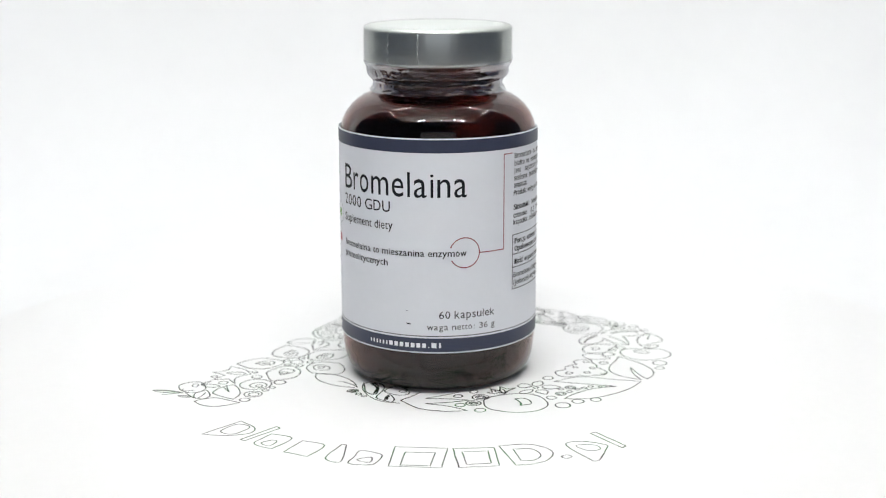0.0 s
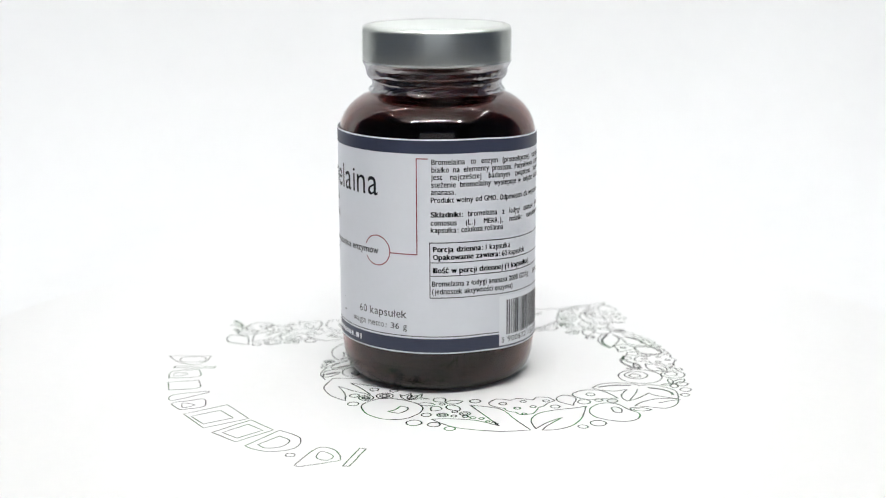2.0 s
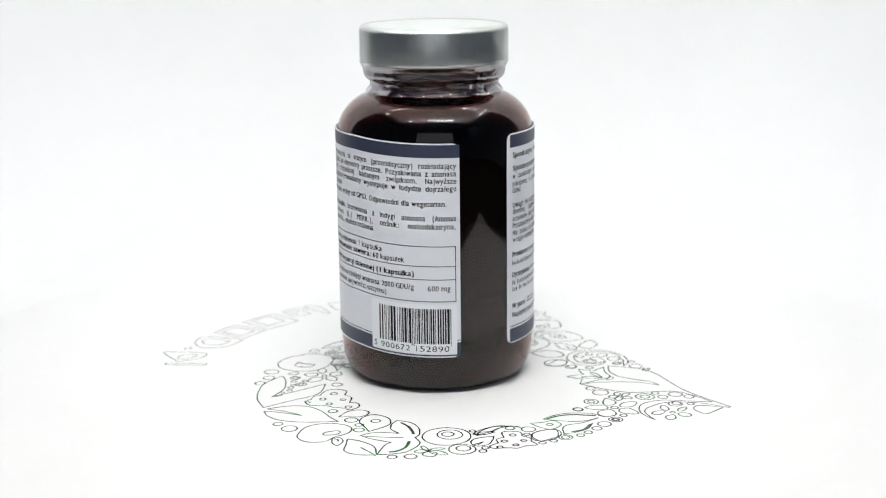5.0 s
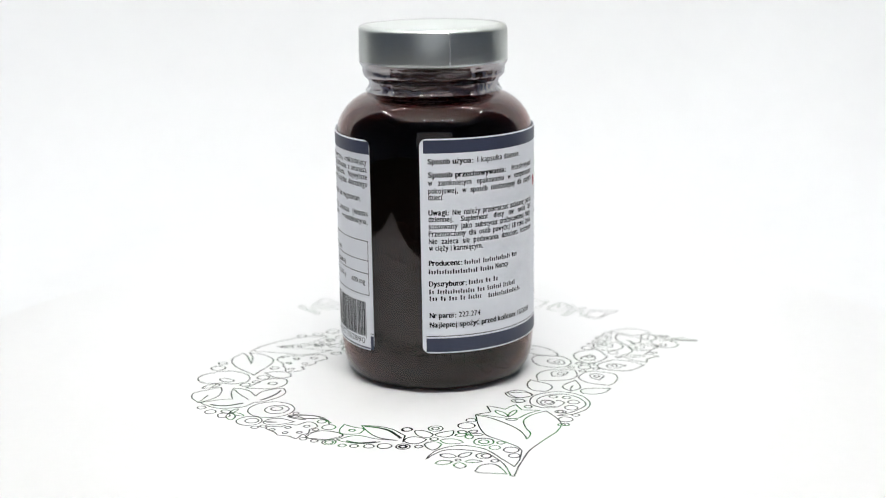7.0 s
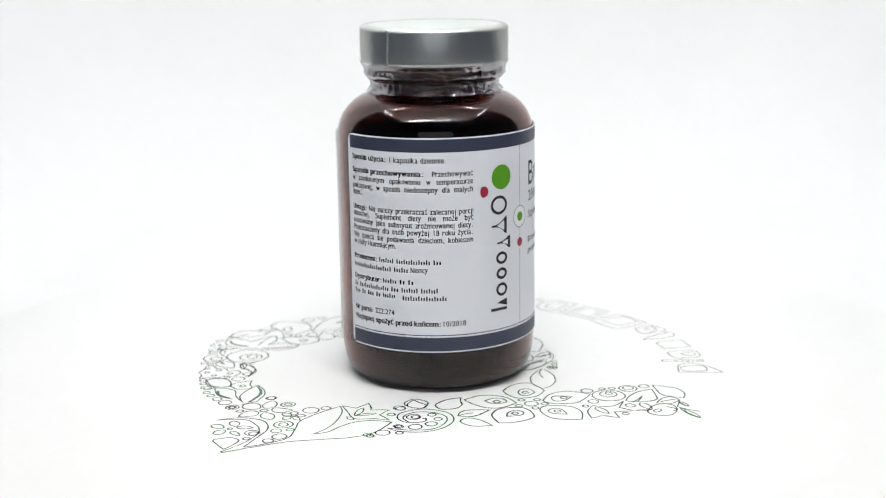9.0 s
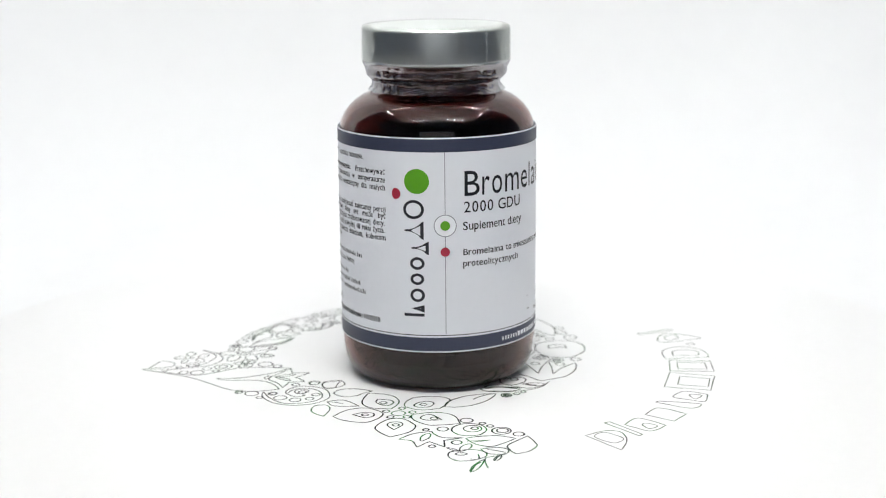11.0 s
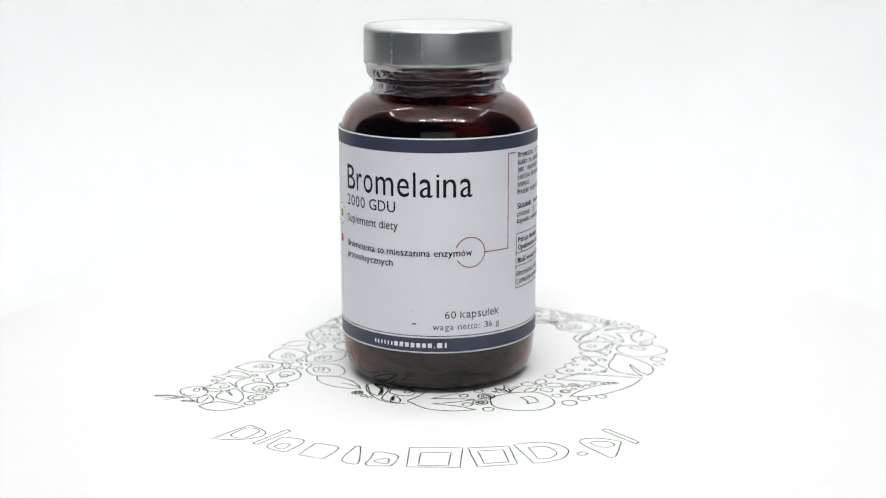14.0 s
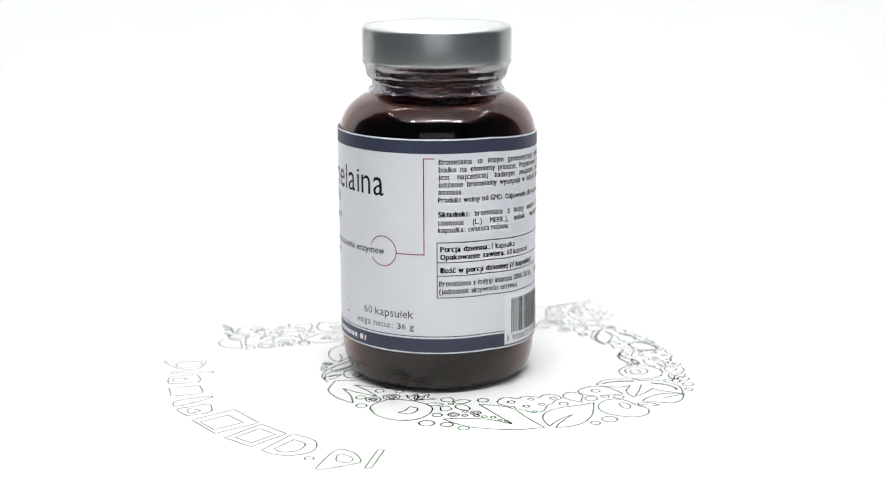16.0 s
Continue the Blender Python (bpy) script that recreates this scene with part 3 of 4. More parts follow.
    for a0, a1, z, words in ((101.6, 138.6, 41.1, (6, 12, 3)), (81.7, 119.9, 38.5, (16, 5)), (104.0, 123.1, 34.8, (5, 2, 2)),
                             (81.8, 136.5, 32.3, (2, 13, 3, 6, 6)), (81.9, 112.0, 30.2, (3, 2, 3, 2, 5)), (116.0, 141.3, 29.9, (14,))):
        for w0, w1 in word_spans(a0, a1, words):
            count = max(1, round((w1 - w0) / 1.45))
            for i in range(count):
                u0, u1 = w0 + (w1 - w0) * i / count, w0 + (w1 - w0) * (i + 0.5) / count
                pr("word_bar", patch(u0, u1, z, z + (1.45 if i % 3 == 0 else 1.05), 0.00006), M_GREY)
    return thing


def capsule_heap():
    """Capsules heaped in the bottle, dimly seen through the dark glass."""
    rng = random.Random(11)
    shell = [(0, -10.8), (1.9, -10.3), (3.2, -9.0), (3.8, -7.2), (3.8, 1.0), (3.95, 1.2), (3.95, 7.2), (3.3, 9.1), (2.0, 10.4), (0, 10.9)]
    one = bpy.data.meshes.new("capsule")
    bm = lathe([(r * MM, z * MM) for r, z in shell], 14)
    bm.to_mesh(one)
    bm.free()
    heap = bmesh.new()
    for layer in range(9):
        turn = rng.uniform(0, 360)
        for i in range(7):
            first = len(heap.verts)
            heap.from_mesh(one)
            heap.verts.ensure_lookup_table()
            ring = 0.0 if i == 6 else 17.0
            a = radians(turn + 60 * i)
            m = pose(ring * math.cos(a) * MM, ring * math.sin(a) * MM, (8.0 + layer * 4.1 + rng.uniform(-0.4, 0.4)) * MM,
                     90 + rng.uniform(-6, 6), 0, math.degrees(a) + (90 if i == 6 else rng.uniform(-22, 22)))
            for v in heap.verts[first:]:
                v.co = m @ v.co
    bpy.data.meshes.remove(one)
    ob = link_mesh("capsules", heap, M_CAPSULE)
    return tagged(ob, "dim brown capsules heaped inside the amber bottle", "capsules", kind="stuff")


PILL_BOTTLE = bottle()
CAPSULES = capsule_heap()


# ---- the turntable with its printed outlines ----
def turntable():
    thing = empty("turntable", "round white turntable card printed with leaf and berry outlines", "turntable")
    prof = [(0, -1.6), (171.6, -1.6), (172.0, -1.2), (172.0, -0.4), (171.7, -0.1), (171.2, 0.0), (90, 0.0), (0, 0.0)]
    part("platform", lathe([(r * MM, z * MM) for r, z in prof], 180), M_DISC, thing, "plain white round card")

    def ribbon(lines, name, mat=M_INK, w=0.42):
        """Printed strokes: each line is (points in mm, closed)."""
        bm = bmesh.new()
        for pts, closed in lines:
            pts = [Vector((p[0], p[1])) for p in pts]
            n = len(pts)
            left, right = [], []
            for i, p in enumerate(pts):
                a = pts[i - 1] if closed or i else p
                b = pts[(i + 1) % n] if closed or i < n - 1 else p
                d = b - a
                if d.length < 1e-6:
                    d = Vector((1, 0))
                d.normalize()
                k = w * (0.5 + 0.16 * noise.noise(Vector((p.x * 0.35, p.y * 0.35, 1.0))))
                o = Vector((-d.y, d.x)) * k
                left.append(bm.verts.new(((p + o).x * MM, (p + o).y * MM, 0.00005)))
                right.append(bm.verts.new(((p - o).x * MM, (p - o).y * MM, 0.00005)))
            for i in range(n if closed else n - 1):
                j = (i + 1) % n
                bm.faces.new((right[i], right[j], left[j], left[i]))
        return part(name, bm, mat, thing, smooth=False)

    def hand(p, amount=0.16):
        """Slight unsteadiness of a drawn line."""
        return (p[0] + amount * noise.noise(Vector((p[0] * 0.4, p[1] * 0.4, 5))), p[1] + amount * noise.noise(Vector((p[0] * 0.4, p[1] * 0.4, 15))))

    def circle_pts(x, y, r, squash=1.0, turn=0.0):
        n = 16 if r < 3 else 32
        c, s = math.cos(turn), math.sin(turn)
        out = []
        for i in range(n):
            a = 2 * math.pi * i / n
            u, v = r * math.cos(a), r * squash * math.sin(a)
            out.append(hand((x + u * c - v * s, y + u * s + v * c)))
        return out

    def leaf_pts(x0, y0, x1, y1, ratio):
        d = Vector((x1 - x0, y1 - y0))
        side = Vector((-d.y, d.x)) * ratio * 0.5
        pts = []
        for sgn in (1, -1):
            for i in range(11):
                t = i / 11 if sgn == 1 else 1 - i / 11
                wid = math.sin(math.pi * t ** 0.85) ** 0.75 if 0 < t < 1 else 0
                p = Vector((x0, y0)) + d * t + side * wid * sgn
                pts.append(hand(p))
        return pts

    def rings(x, y, *radii):
        ribbon([(circle_pts(x, y, r), True) for r in radii], "printed_circle")

    def leaf(x0, y0, x1, y1, ratio, vein=0):
        lines = [(leaf_pts(x0, y0, x1, y1, ratio), True)]
        if vein:
            mid = (x0 + (x1 - x0) * 0.5 - (y1 - y0) * 0.06, y0 + (y1 - y0) * 0.5 + (x1 - x0) * 0.06)
            lines.append((smooth_line([(x0, y0), mid, (x0 + (x1 - x0) * 0.78, y0 + (y1 - y0) * 0.78)]), False))
        ribbon(lines, "printed_leaf")

    def run(points, closed):
        """A drawn line through a few points; a point with a third value is a sharp corner."""
        pts = list(points)
        if closed:
            first = next((k for k, p in enumerate(pts) if len(p) > 2), None)
            if first is None:
                return [hand(p) for p in smooth_line(pts, 5, True)]
            pts = pts[first:] + pts[:first + 1]
        out, part_of = [], [pts[0][:2]]
        for p in pts[1:]:
            part_of.append(p[:2])
            if len(p) > 2 or p is pts[-1]:
                out += smooth_line(part_of, 5)[:-1]
                part_of = [p[:2]]
        if not closed:
            out.append(Vector(pts[-1][:2]))
        return [hand(p) for p in out]

    def outline(*points):
        ribbon([(run(points, False), False)], "printed_leaf")

    def shape(*points):
        ribbon([(run(points, True), True)], "printed_leaf")

    def stroke(*points):
        ribbon([(run(points, False), False)], "printed_vein", w=0.85)

    def block(*points):
        """The name round the rim stands as plain outlined shapes of the letters' size."""
        ribbon([(run(points, True), True)], "printed_block", M_INK_PALE, 0.36)

    shape((13.6, -40.7), (13.3, -34.6), (15.4, -31.7), (22.5, -29.0), (28.2, -29.9), (31.5, -34.6), (31.9, -40.2), (28.0, -44.6), (21.9, -45.6), (16.5, -43.7))
    shape((22.5, -33.7, 1), (25.1, -33.2), (26.9, -35.1), (27.1, -38.3), (23.8, -39.5, 1), (24.2, -37.2))
    rings(11.8, -43.4, 1.63)
    rings(10.0, -37.2, 2.27, 1.25, 0.68)
    rings(6.0, -38.7, 1.45)
    rings(12.3, -31.9, 2.57, 1.54, 0.90)
    rings(5.5, -30.7, 1.33)
    rings(10.4, -26.8, 1.27)
    rings(36.5, -39.9, 2.26)
    rings(33.6, -33.0, 1.49)
    rings(41.3, -36.5, 1.80)
    rings(46.8, -35.2, 1.53)
    rings(36.8, -29.5, 1.57, 0.86)
    rings(39.6, -27.6, 0.82)
    rings(37.2, -25.1, 0.82)
    rings(40.3, -23.8, 1.58, 0.79)
    rings(42.2, -25.4, 0.82)
    rings(44.4, -24.4, 0.82)
    rings(46.5, -22.9, 0.75)
    rings(49.5, -23.1, 0.61)
    rings(51.2, -22.3, 0.54)
    rings(52.8, -22.6, 0.41)
    rings(34.1, -14.4, 1.62)
    rings(29.6, -23.5, 0.76)
    leaf(24.5, -28.9, 28.6, -25.3, 0.51)
    leaf(24.0, -21.6, 28.6, -21.8, 0.83)
    leaf(29.4, -22.0, 31.7, -17.3, 0.64)
    leaf(31.4, -22.9, 37.3, -23.5, 0.62)
    shape((29.4, -27.6), (30.4, -25.6), (33.0, -26.7), (32.2, -29.7))
    shape((14.3, -27.6, 1), (16.0, -27.3), (15.5, -24.1, 1), (18.4, -26.7, 1), (18.6, -22.0, 1), (20.6, -24.7, 1), (23.5, -23.4, 1), (20.7, -26.7), (19.6, -29.2), (16.7, -28.8))
    leaf(16.6, -25.2, 19.4, -28.6, 0.27)
    leaf(18.7, -24.3, 19.6, -28.5, 0.37)
    rings(53.3, 0.3, 1.41)
    rings(70.6, -5.6, 1.41)
    rings(71.5, -0.3, 2.29)
    rings(56.0, 9.7, 1.94)
    rings(57.8, 14.0, 1.18)
    rings(61.0, 16.6, 1.54)
    shape((42.8, -13.0), (39.5, -13.3), (37.4, -11.5), (37.1, -8.1), (40.4, -6.0, 1), (40.7, -3.1), (44.7, -0.5, 1), (43.8, 1.9), (46.0, 4.2), (49.3, 3.7), (49.6, 0.6, 1), (50.7, -1.9), (50.8, -4.2), (52.3, -6.6, 1), (53.3, -9.2), (51.7, -12.1), (49.2, -11.9, 1), (46.5, -12.9), (44.6, -12.0, 1))
    rings(41.2, -9.7, 1.12)
    rings(43.8, -3.8, 0.84)
    rings(46.9, -9.1, 0.94)
    rings(49.1, -4.7, 0.88)
    rings(47.9, 1.7, 0.99)
    rings(51.8, -10.9, 0.66)
    shape((56.1, 5.0, 1), (51.2, 4.1), (48.1, 5.9), (47.5, 9.2), (50.0, 10.5), (52.6, 9.7), (54.6, 6.8))
    shape((52.3, 11.0), (49.0, 11.7), (48.1, 14.3), (48.7, 17.8), (51.4, 20.5), (54.4, 21.0), (60.4, 19.7, 1), (57.7, 15.7), (55.9, 12.6))
    rings(52.5, 15.9, 1.30)
    outline((63.1, -16.9, 1), (57.6, -13.6), (54.6, -8.8), (54.9, -3.2), (57.7, 3.1), (59.2, 7.3, 1), (62.2, 3.5), (65.8, -1.6), (68.0, -7.6), (67.4, -12.6), (65.0, -16.4, 1), (63.2, -12.1), (61.4, -4.6, 1), (61.4, -10.9), (63.1, -16.9, 1))
    shape((69.7, 3.1), (66.0, 3.1), (62.1, 5.7), (60.2, 10.2), (61.0, 13.9), (64.5, 15.7), (69.0, 14.7), (73.4, 14.6), (76.0, 12.0), (76.6, 8.5), (74.4, 5.3))
    shape((68.1, 10.0), (65.2, 11.8), (65.3, 13.4), (67.8, 13.4), (69.7, 11.2))
    outline((70.5, 14.8, 1), (68.8, 16.3), (70.5, 18.7), (73.9, 19.7, 1), (73.2, 17.2), (70.5, 14.8, 1))
    outline((70.6, 15.6), (70.2, 16.5), (71.4, 17.6))
    outline((54.5, -23.1, 1), (46.7, -25.2), (40.7, -29.9), (37.5, -34.2, 1), (44.1, -34.1), (49.6, -32.2), (57.9, -25.9), (62.8, -18.6, 1), (53.2, -16.0), (46.6, -13.7), (42.1, -14.0), (35.6, -17.8, 1), (43.2, -19.9), (50.2, -21.9), (54.5, -23.1, 1))
    outline((56.6, 27.6, 1), (55.2, 23.6), (52.0, 21.4), (48.7, 20.6, 1), (47.8, 25.3), (50.4, 30.1), (54.1, 32.8), (56.5, 33.2))
    stroke((49.4, 22.7), (51.0, 27.0), (54.8, 31.5))
    outline((64.0, 19.6, 1), (59.6, 22.0), (56.6, 27.6))
    outline((64.0, 19.6, 1), (64.4, 23.9), (63.3, 30.1))
    outline((63.8, 21.1), (61.4, 26.0), (58.5, 30.6))
    outline((63.3, 30.1), (66.2, 30.1), (72.6, 32.7))
    outline((68.3, 18.6, 1), (67.5, 22.9), (68.7, 28.4), (72.9, 32.8, 1), (75.7, 28.6), (75.9, 23.9), (72.2, 21.2), (68.3, 18.6, 1))
    outline((71.3, 25.7), (72.3, 29.5), (73.6, 32.8))
    outline((56.5, 33.2), (59.1, 36.9), (63.3, 38.1), (67.7, 37.6), (71.5, 34.3, 1), (72.6, 32.7))
    stroke((59.7, 33.8), (63.8, 35.6), (67.4, 35.6), (69.4, 34.2))
    rings(50.8, 40.0, 6.85)
    rings(49.1, 39.9, 3.60)
    rings(49.2, 39.3, 1.72)
    rings(43.2, 43.5, 0.87)
    rings(56.3, 49.3, 3.73)
    rings(55.5, 49.2, 2.00)
    rings(51.8, 53.9, 0.90)
    rings(54.2, 54.7, 1.05)
    rings(68.6, 41.0, 1.69)
    rings(71.7, 37.1, 1.28)
    leaf(60.7, 38.8, 62.8, 42.7, 0.30)
    leaf(61.8, 42.3, 58.4, 45.0, 0.38)
    leaf(62.5, 42.6, 61.7, 48.4, 0.46)
    leaf(63.2, 42.8, 65.5, 45.9, 1.05)
    leaf(65.2, 39.6, 62.5, 42.6, 0.60)
    leaf(45.3, 45.2, 34.2, 48.3, 0.26)
    leaf(45.3, 45.2, 40.1, 49.1, 0.30)
    rings(35.2, 50.9, 1.32)
    outline((36.0, 47.4), (33.6, 49.9), (33.0, 53.1))
    shape((43.2, 50.7, 1), (46.4, 48.1), (49.3, 47.6), (51.6, 49.2), (52.0, 51.4), (49.4, 53.0), (46.4, 52.4))
    outline((52.2, 49.9), (48.2, 50.7, 1), (51.3, 51.0))
    shape((39.5, 51.1), (37.3, 52.0), (36.3, 55.2), (38.4, 57.0, 1), (38.6, 60.3), (40.4, 61.5, 1), (41.8, 64.4), (43.8, 62.4), (47.1, 61.3, 1), (48.4, 58.5), (50.8, 56.0), (49.9, 54.1), (46.7, 54.8, 1), (44.7, 52.8), (42.2, 53.6, 1))
    rings(39.3, 54.6, 0.87)
    rings(41.1, 59.4, 0.76)
    rings(44.6, 55.3, 0.86)
    rings(45.1, 59.5, 0.70)
    rings(49.0, 56.8, 0.80)
    shape((39.1, 63.6, 1), (37.1, 59.6), (34.0, 58.5), (29.5, 60.6), (29.0, 63.4), (32.2, 65.7))
    rings(39.6, 64.6, 1.00)
    rings(36.5, 66.3, 1.05)
    rings(32.3, 67.6, 1.94, 1.16)
    rings(28.5, 70.2, 1.04)
    rings(25.3, 70.8, 1.14)
    rings(21.2, 71.2, 1.40)
    rings(16.9, 71.2, 1.97)
    rings(11.8, 71.9, 2.02, 1.21, 0.81)
    rings(32.9, 55.7, 1.99)
    rings(36.6, 57.5, 0.86)
    rings(10.8, 58.8, 1.44)
    shape((28.6, 53.6, 1), (29.7, 57.4), (29.3, 60.7), (26.6, 61.6), (24.0, 61.0), (22.9, 57.7), (25.7, 56.1))
    rings(26.2, 58.6, 0.91)
    outline((30.4, 66.0, 1), (27.1, 63.5), (23.9, 62.9), (19.1, 65.7), (13.3, 67.1, 1))
    outline((30.4, 66.0, 1), (26.4, 68.3), (22.2, 69.1), (18.0, 67.9))
    stroke((27.5, 66.7), (24.3, 68.5), (19.1, 68.0))
    outline((23.7, 54.6, 1), (19.3, 55.6), (15.0, 58.1), (11.2, 63.6, 1), (11.8, 68.6))
    outline((23.7, 54.6, 1), (21.3, 60.8), (18.1, 65.1), (13.3, 67.1))
    stroke((22.8, 55.4), (18.2, 57.2), (14.9, 60.4), (12.3, 65.7))
    leaf(39.3, 62.2, 28.6, 62.0, 0.68)
    outline((45.5, 46.5, 1), (41.5, 45.4), (36.5, 46.9), (32.4, 52.3, 1), (34.7, 49.4), (38.6, 48.1), (41.8, 48.7), (45.5, 46.5, 1))
    rings(3.1, 66.6, 1.15)
    shape((8.5, 60.7), (7.8, 59.5), (5.1, 60.4), (3.4, 63.2), (4.9, 65.3), (7.3, 64.0))
    shape((2.8, 63.5), (1.1, 61.5), (-2.6, 60.2, 1), (-2.0, 63.8), (0.7, 65.2))
    leaf(11.5, 67.6, 5.2, 66.8, 0.87)
    leaf(1.4, 67.7, -4.9, 69.5, 0.59)
    shape((5.9, 70.6), (3.4, 68.6), (1.1, 70.9), (3.8, 75.0))
    rings(10.6, 58.5, 1.39)
    rings(2.5, 58.3, 2.14, 1.07)
    rings(7.5, 72.1, 1.04)
    rings(-6.3, 56.4, 2.42)
    rings(-7.9, 52.0, 1.41)
    rings(-10.6, 69.3, 2.82, 1.41)
    rings(-15.3, 70.3, 1.04)
    rings(-13.4, 73.9, 1.50)
    rings(-17.7, 75.8, 2.10)
    rings(-18.3, 80.1, 1.52)
    rings(-6.6, 63.0, 0.64)
    leaf(-3.8, 60.6, -6.3, 62.5, 0.74)
    leaf(-6.9, 61.9, -9.3, 60.4, 0.73)
    leaf(-7.3, 63.4, -10.9, 63.9, 0.48)
    leaf(-6.5, 64.0, -7.1, 67.0, 0.71)
    leaf(-2.9, 64.2, -6.1, 63.1, 0.66)
    outline((-9.4, 47.7, 1), (-9.8, 56.3), (-11.5, 63.9), (-15.4, 68.5), (-19.3, 73.0), (-20.6, 76.6, 1), (-19.5, 82.7), (-17.7, 88.0, 1), (-14.5, 81.8), (-10.4, 74.7), (-3.8, 71.8), (2.5, 75.0), (5.7, 81.5, 1), (1.0, 75.5), (-4.7, 75.1), (-10.7, 77.9), (-14.8, 85.2), (-16.3, 94.1, 1), (-17.1, 94.4, 1), (-19.2, 86.7), (-22.6, 76.7), (-28.1, 67.7), (-31.8, 62.0), (-33.4, 56.7), (-32.9, 52.0), (-30.3, 45.2, 1), (-25.6, 48.5), (-23.0, 53.1), (-23.1, 58.5), (-24.1, 63.8), (-22.6, 67.9, 1), (-21.7, 62.2), (-18.4, 56.0), (-13.4, 50.2), (-9.4, 47.7, 1))
    outline((-9.4, 47.2), (-13.9, 45.5, 1), (-13.2, 40.0, 1), (-16.1, 41.5), (-18.4, 43.3, 1), (-20.1, 40.9), (-21.9, 39.3, 1), (-23.2, 44.0, 1), (-28.7, 44.6, 1), (-24.6, 47.3), (-21.5, 51.0), (-18.3, 50.8), (-13.5, 48.7), (-9.7, 47.2))
    leaf(-15.4, 43.9, -18.8, 49.7, 0.28)
    leaf(-21.5, 43.9, -18.8, 49.7, 0.24)
    outline((-17.9, 52.1), (-19.6, 51.2), (-21.3, 52.2), (-19.5, 52.9), (-17.9, 52.1))
    rings(-3.0, 82.5, 0.71)
    leaf(1.6, 78.3, -2.6, 80.3, 0.59)
    leaf(-3.2, 80.3, -6.9, 77.3, 0.51)
    leaf(3.2, 84.6, -1.4, 83.5, 0.61)
    leaf(-4.8, 83.6, -9.4, 83.6, 0.41)
    shape((-1.6, 86.1), (-3.3, 84.3), (-5.0, 86.7), (-3.2, 88.3))
    rings(-10.0, 79.8, 2.03)
    rings(-10.7, 79.8, 1.27)
    rings(-12.7, 83.5, 1.01)
    outline((-15.3, 92.8, 1), (-8.0, 91.4), (-7.5, 89.4), (-9.2, 86.2), (-12.7, 86.1), (-14.5, 89.8), (-15.3, 92.8, 1))
    leaf(-19.5, 28.4, -27.5, 31.4, 0.83)
    leaf(-20.7, 35.6, -25.0, 36.4, 0.76)
    rings(-34.8, 46.2, 1.21)
    rings(-34.7, 56.8, 1.08)
    outline((-33.2, 49.4, 1), (-37.6, 48.5), (-42.3, 44.2), (-44.0, 38.6), (-42.5, 32.8), (-39.2, 29.4), (-34.9, 28.2), (-29.6, 30.2), (-26.6, 34.2), (-26.6, 39.3), (-29.4, 42.2), (-33.0, 42.5), (-35.4, 40.4), (-36.3, 37.9), (-34.6, 36.0), (-34.3, 36.9))
    outline((-33.2, 49.4), (-39.0, 45.5), (-42.6, 40.1), (-41.2, 34.2), (-37.8, 30.9), (-33.6, 30.8), (-29.7, 33.2), (-28.3, 37.1), (-29.8, 40.6), (-33.6, 41.6))
    shape((-30.0, 39.5), (-29.4, 37.3), (-30.6, 35.8), (-32.9, 36.6), (-33.4, 38.6), (-32.0, 39.9))
    rings(-31.8, 37.6, 1.21)
    rings(-33.6, 32.8, 1.21)
    rings(-37.5, 33.8, 1.20)
    rings(-39.2, 37.9, 1.68)
    rings(-37.9, 42.9, 1.94)
    rings(-34.1, 46.1, 1.19)
    rings(-23.2, 35.9, 1.45)
    rings(-25.3, 41.3, 1.16)
    rings(-38.5, 49.3, 1.06)
    rings(-35.2, 52.6, 2.08)
    rings(-33.5, 57.0, 1.06)
    shape((-20.1, 28.2, 1), (-21.5, 31.6), (-23.4, 33.3), (-26.1, 32.3), (-27.5, 30.6), (-26.2, 28.5), (-23.3, 28.5))
    outline((-28.2, 16.3, 1), (-26.8, 21.0), (-27.4, 25.3), (-29.1, 27.2), (-32.3, 27.4), (-34.3, 24.0), (-33.1, 20.4), (-30.4, 18.5), (-28.2, 16.3, 1))
    shape((-39.5, 27.9, 1), (-37.6, 24.8), (-38.3, 21.6), (-42.1, 17.6, 1), (-43.0, 23.0), (-42.3, 26.1))
    outline((-39.7, 27.7), (-39.8, 25.3), (-40.7, 22.7))
    outline((-52.1, 25.9, 1), (-46.5, 25.5), (-43.5, 26.4), (-42.4, 28.3), (-43.3, 30.3), (-46.2, 31.1), (-49.5, 29.8), (-52.1, 25.9, 1))
    shape((-30.5, 17.1, 1), (-30.5, 12.0), (-33.0, 8.1), (-37.7, 6.3), (-43.3, 7.6, 1), (-43.2, 13.3), (-40.4, 16.7), (-35.7, 17.7))
    shape((-35.3, 13.2, 1), (-35.5, 9.7), (-37.4, 8.0), (-40.1, 8.6), (-40.3, 10.8), (-38.2, 13.1))
    rings(-38.3, 11.0, 1.07)
    shape((-32.6, 2.9, 1), (-30.6, -2.2), (-31.1, -6.7), (-34.1, -8.6), (-40.9, -6.7, 1), (-43.0, -1.3), (-40.7, 3.7), (-36.5, 4.4))
    shape((-36.6, 0.4), (-35.3, -2.5), (-36.9, -4.2), (-40.0, -3.2), (-40.8, -0.2), (-39.3, 1.4))
    rings(-38.2, -1.2, 0.98)
    shape((-46.3, 20.6), (-43.9, 17.3), (-43.8, 13.8), (-46.3, 10.0), (-49.4, 9.1), (-54.7, 11.6), (-55.6, 15.4), (-54.3, 20.2), (-51.8, 23.2, 1))
    shape((-49.5, 17.9, 1), (-47.3, 14.9), (-47.7, 12.1), (-50.0, 11.6), (-51.7, 13.8))
    rings(-49.3, 14.2, 0.94)
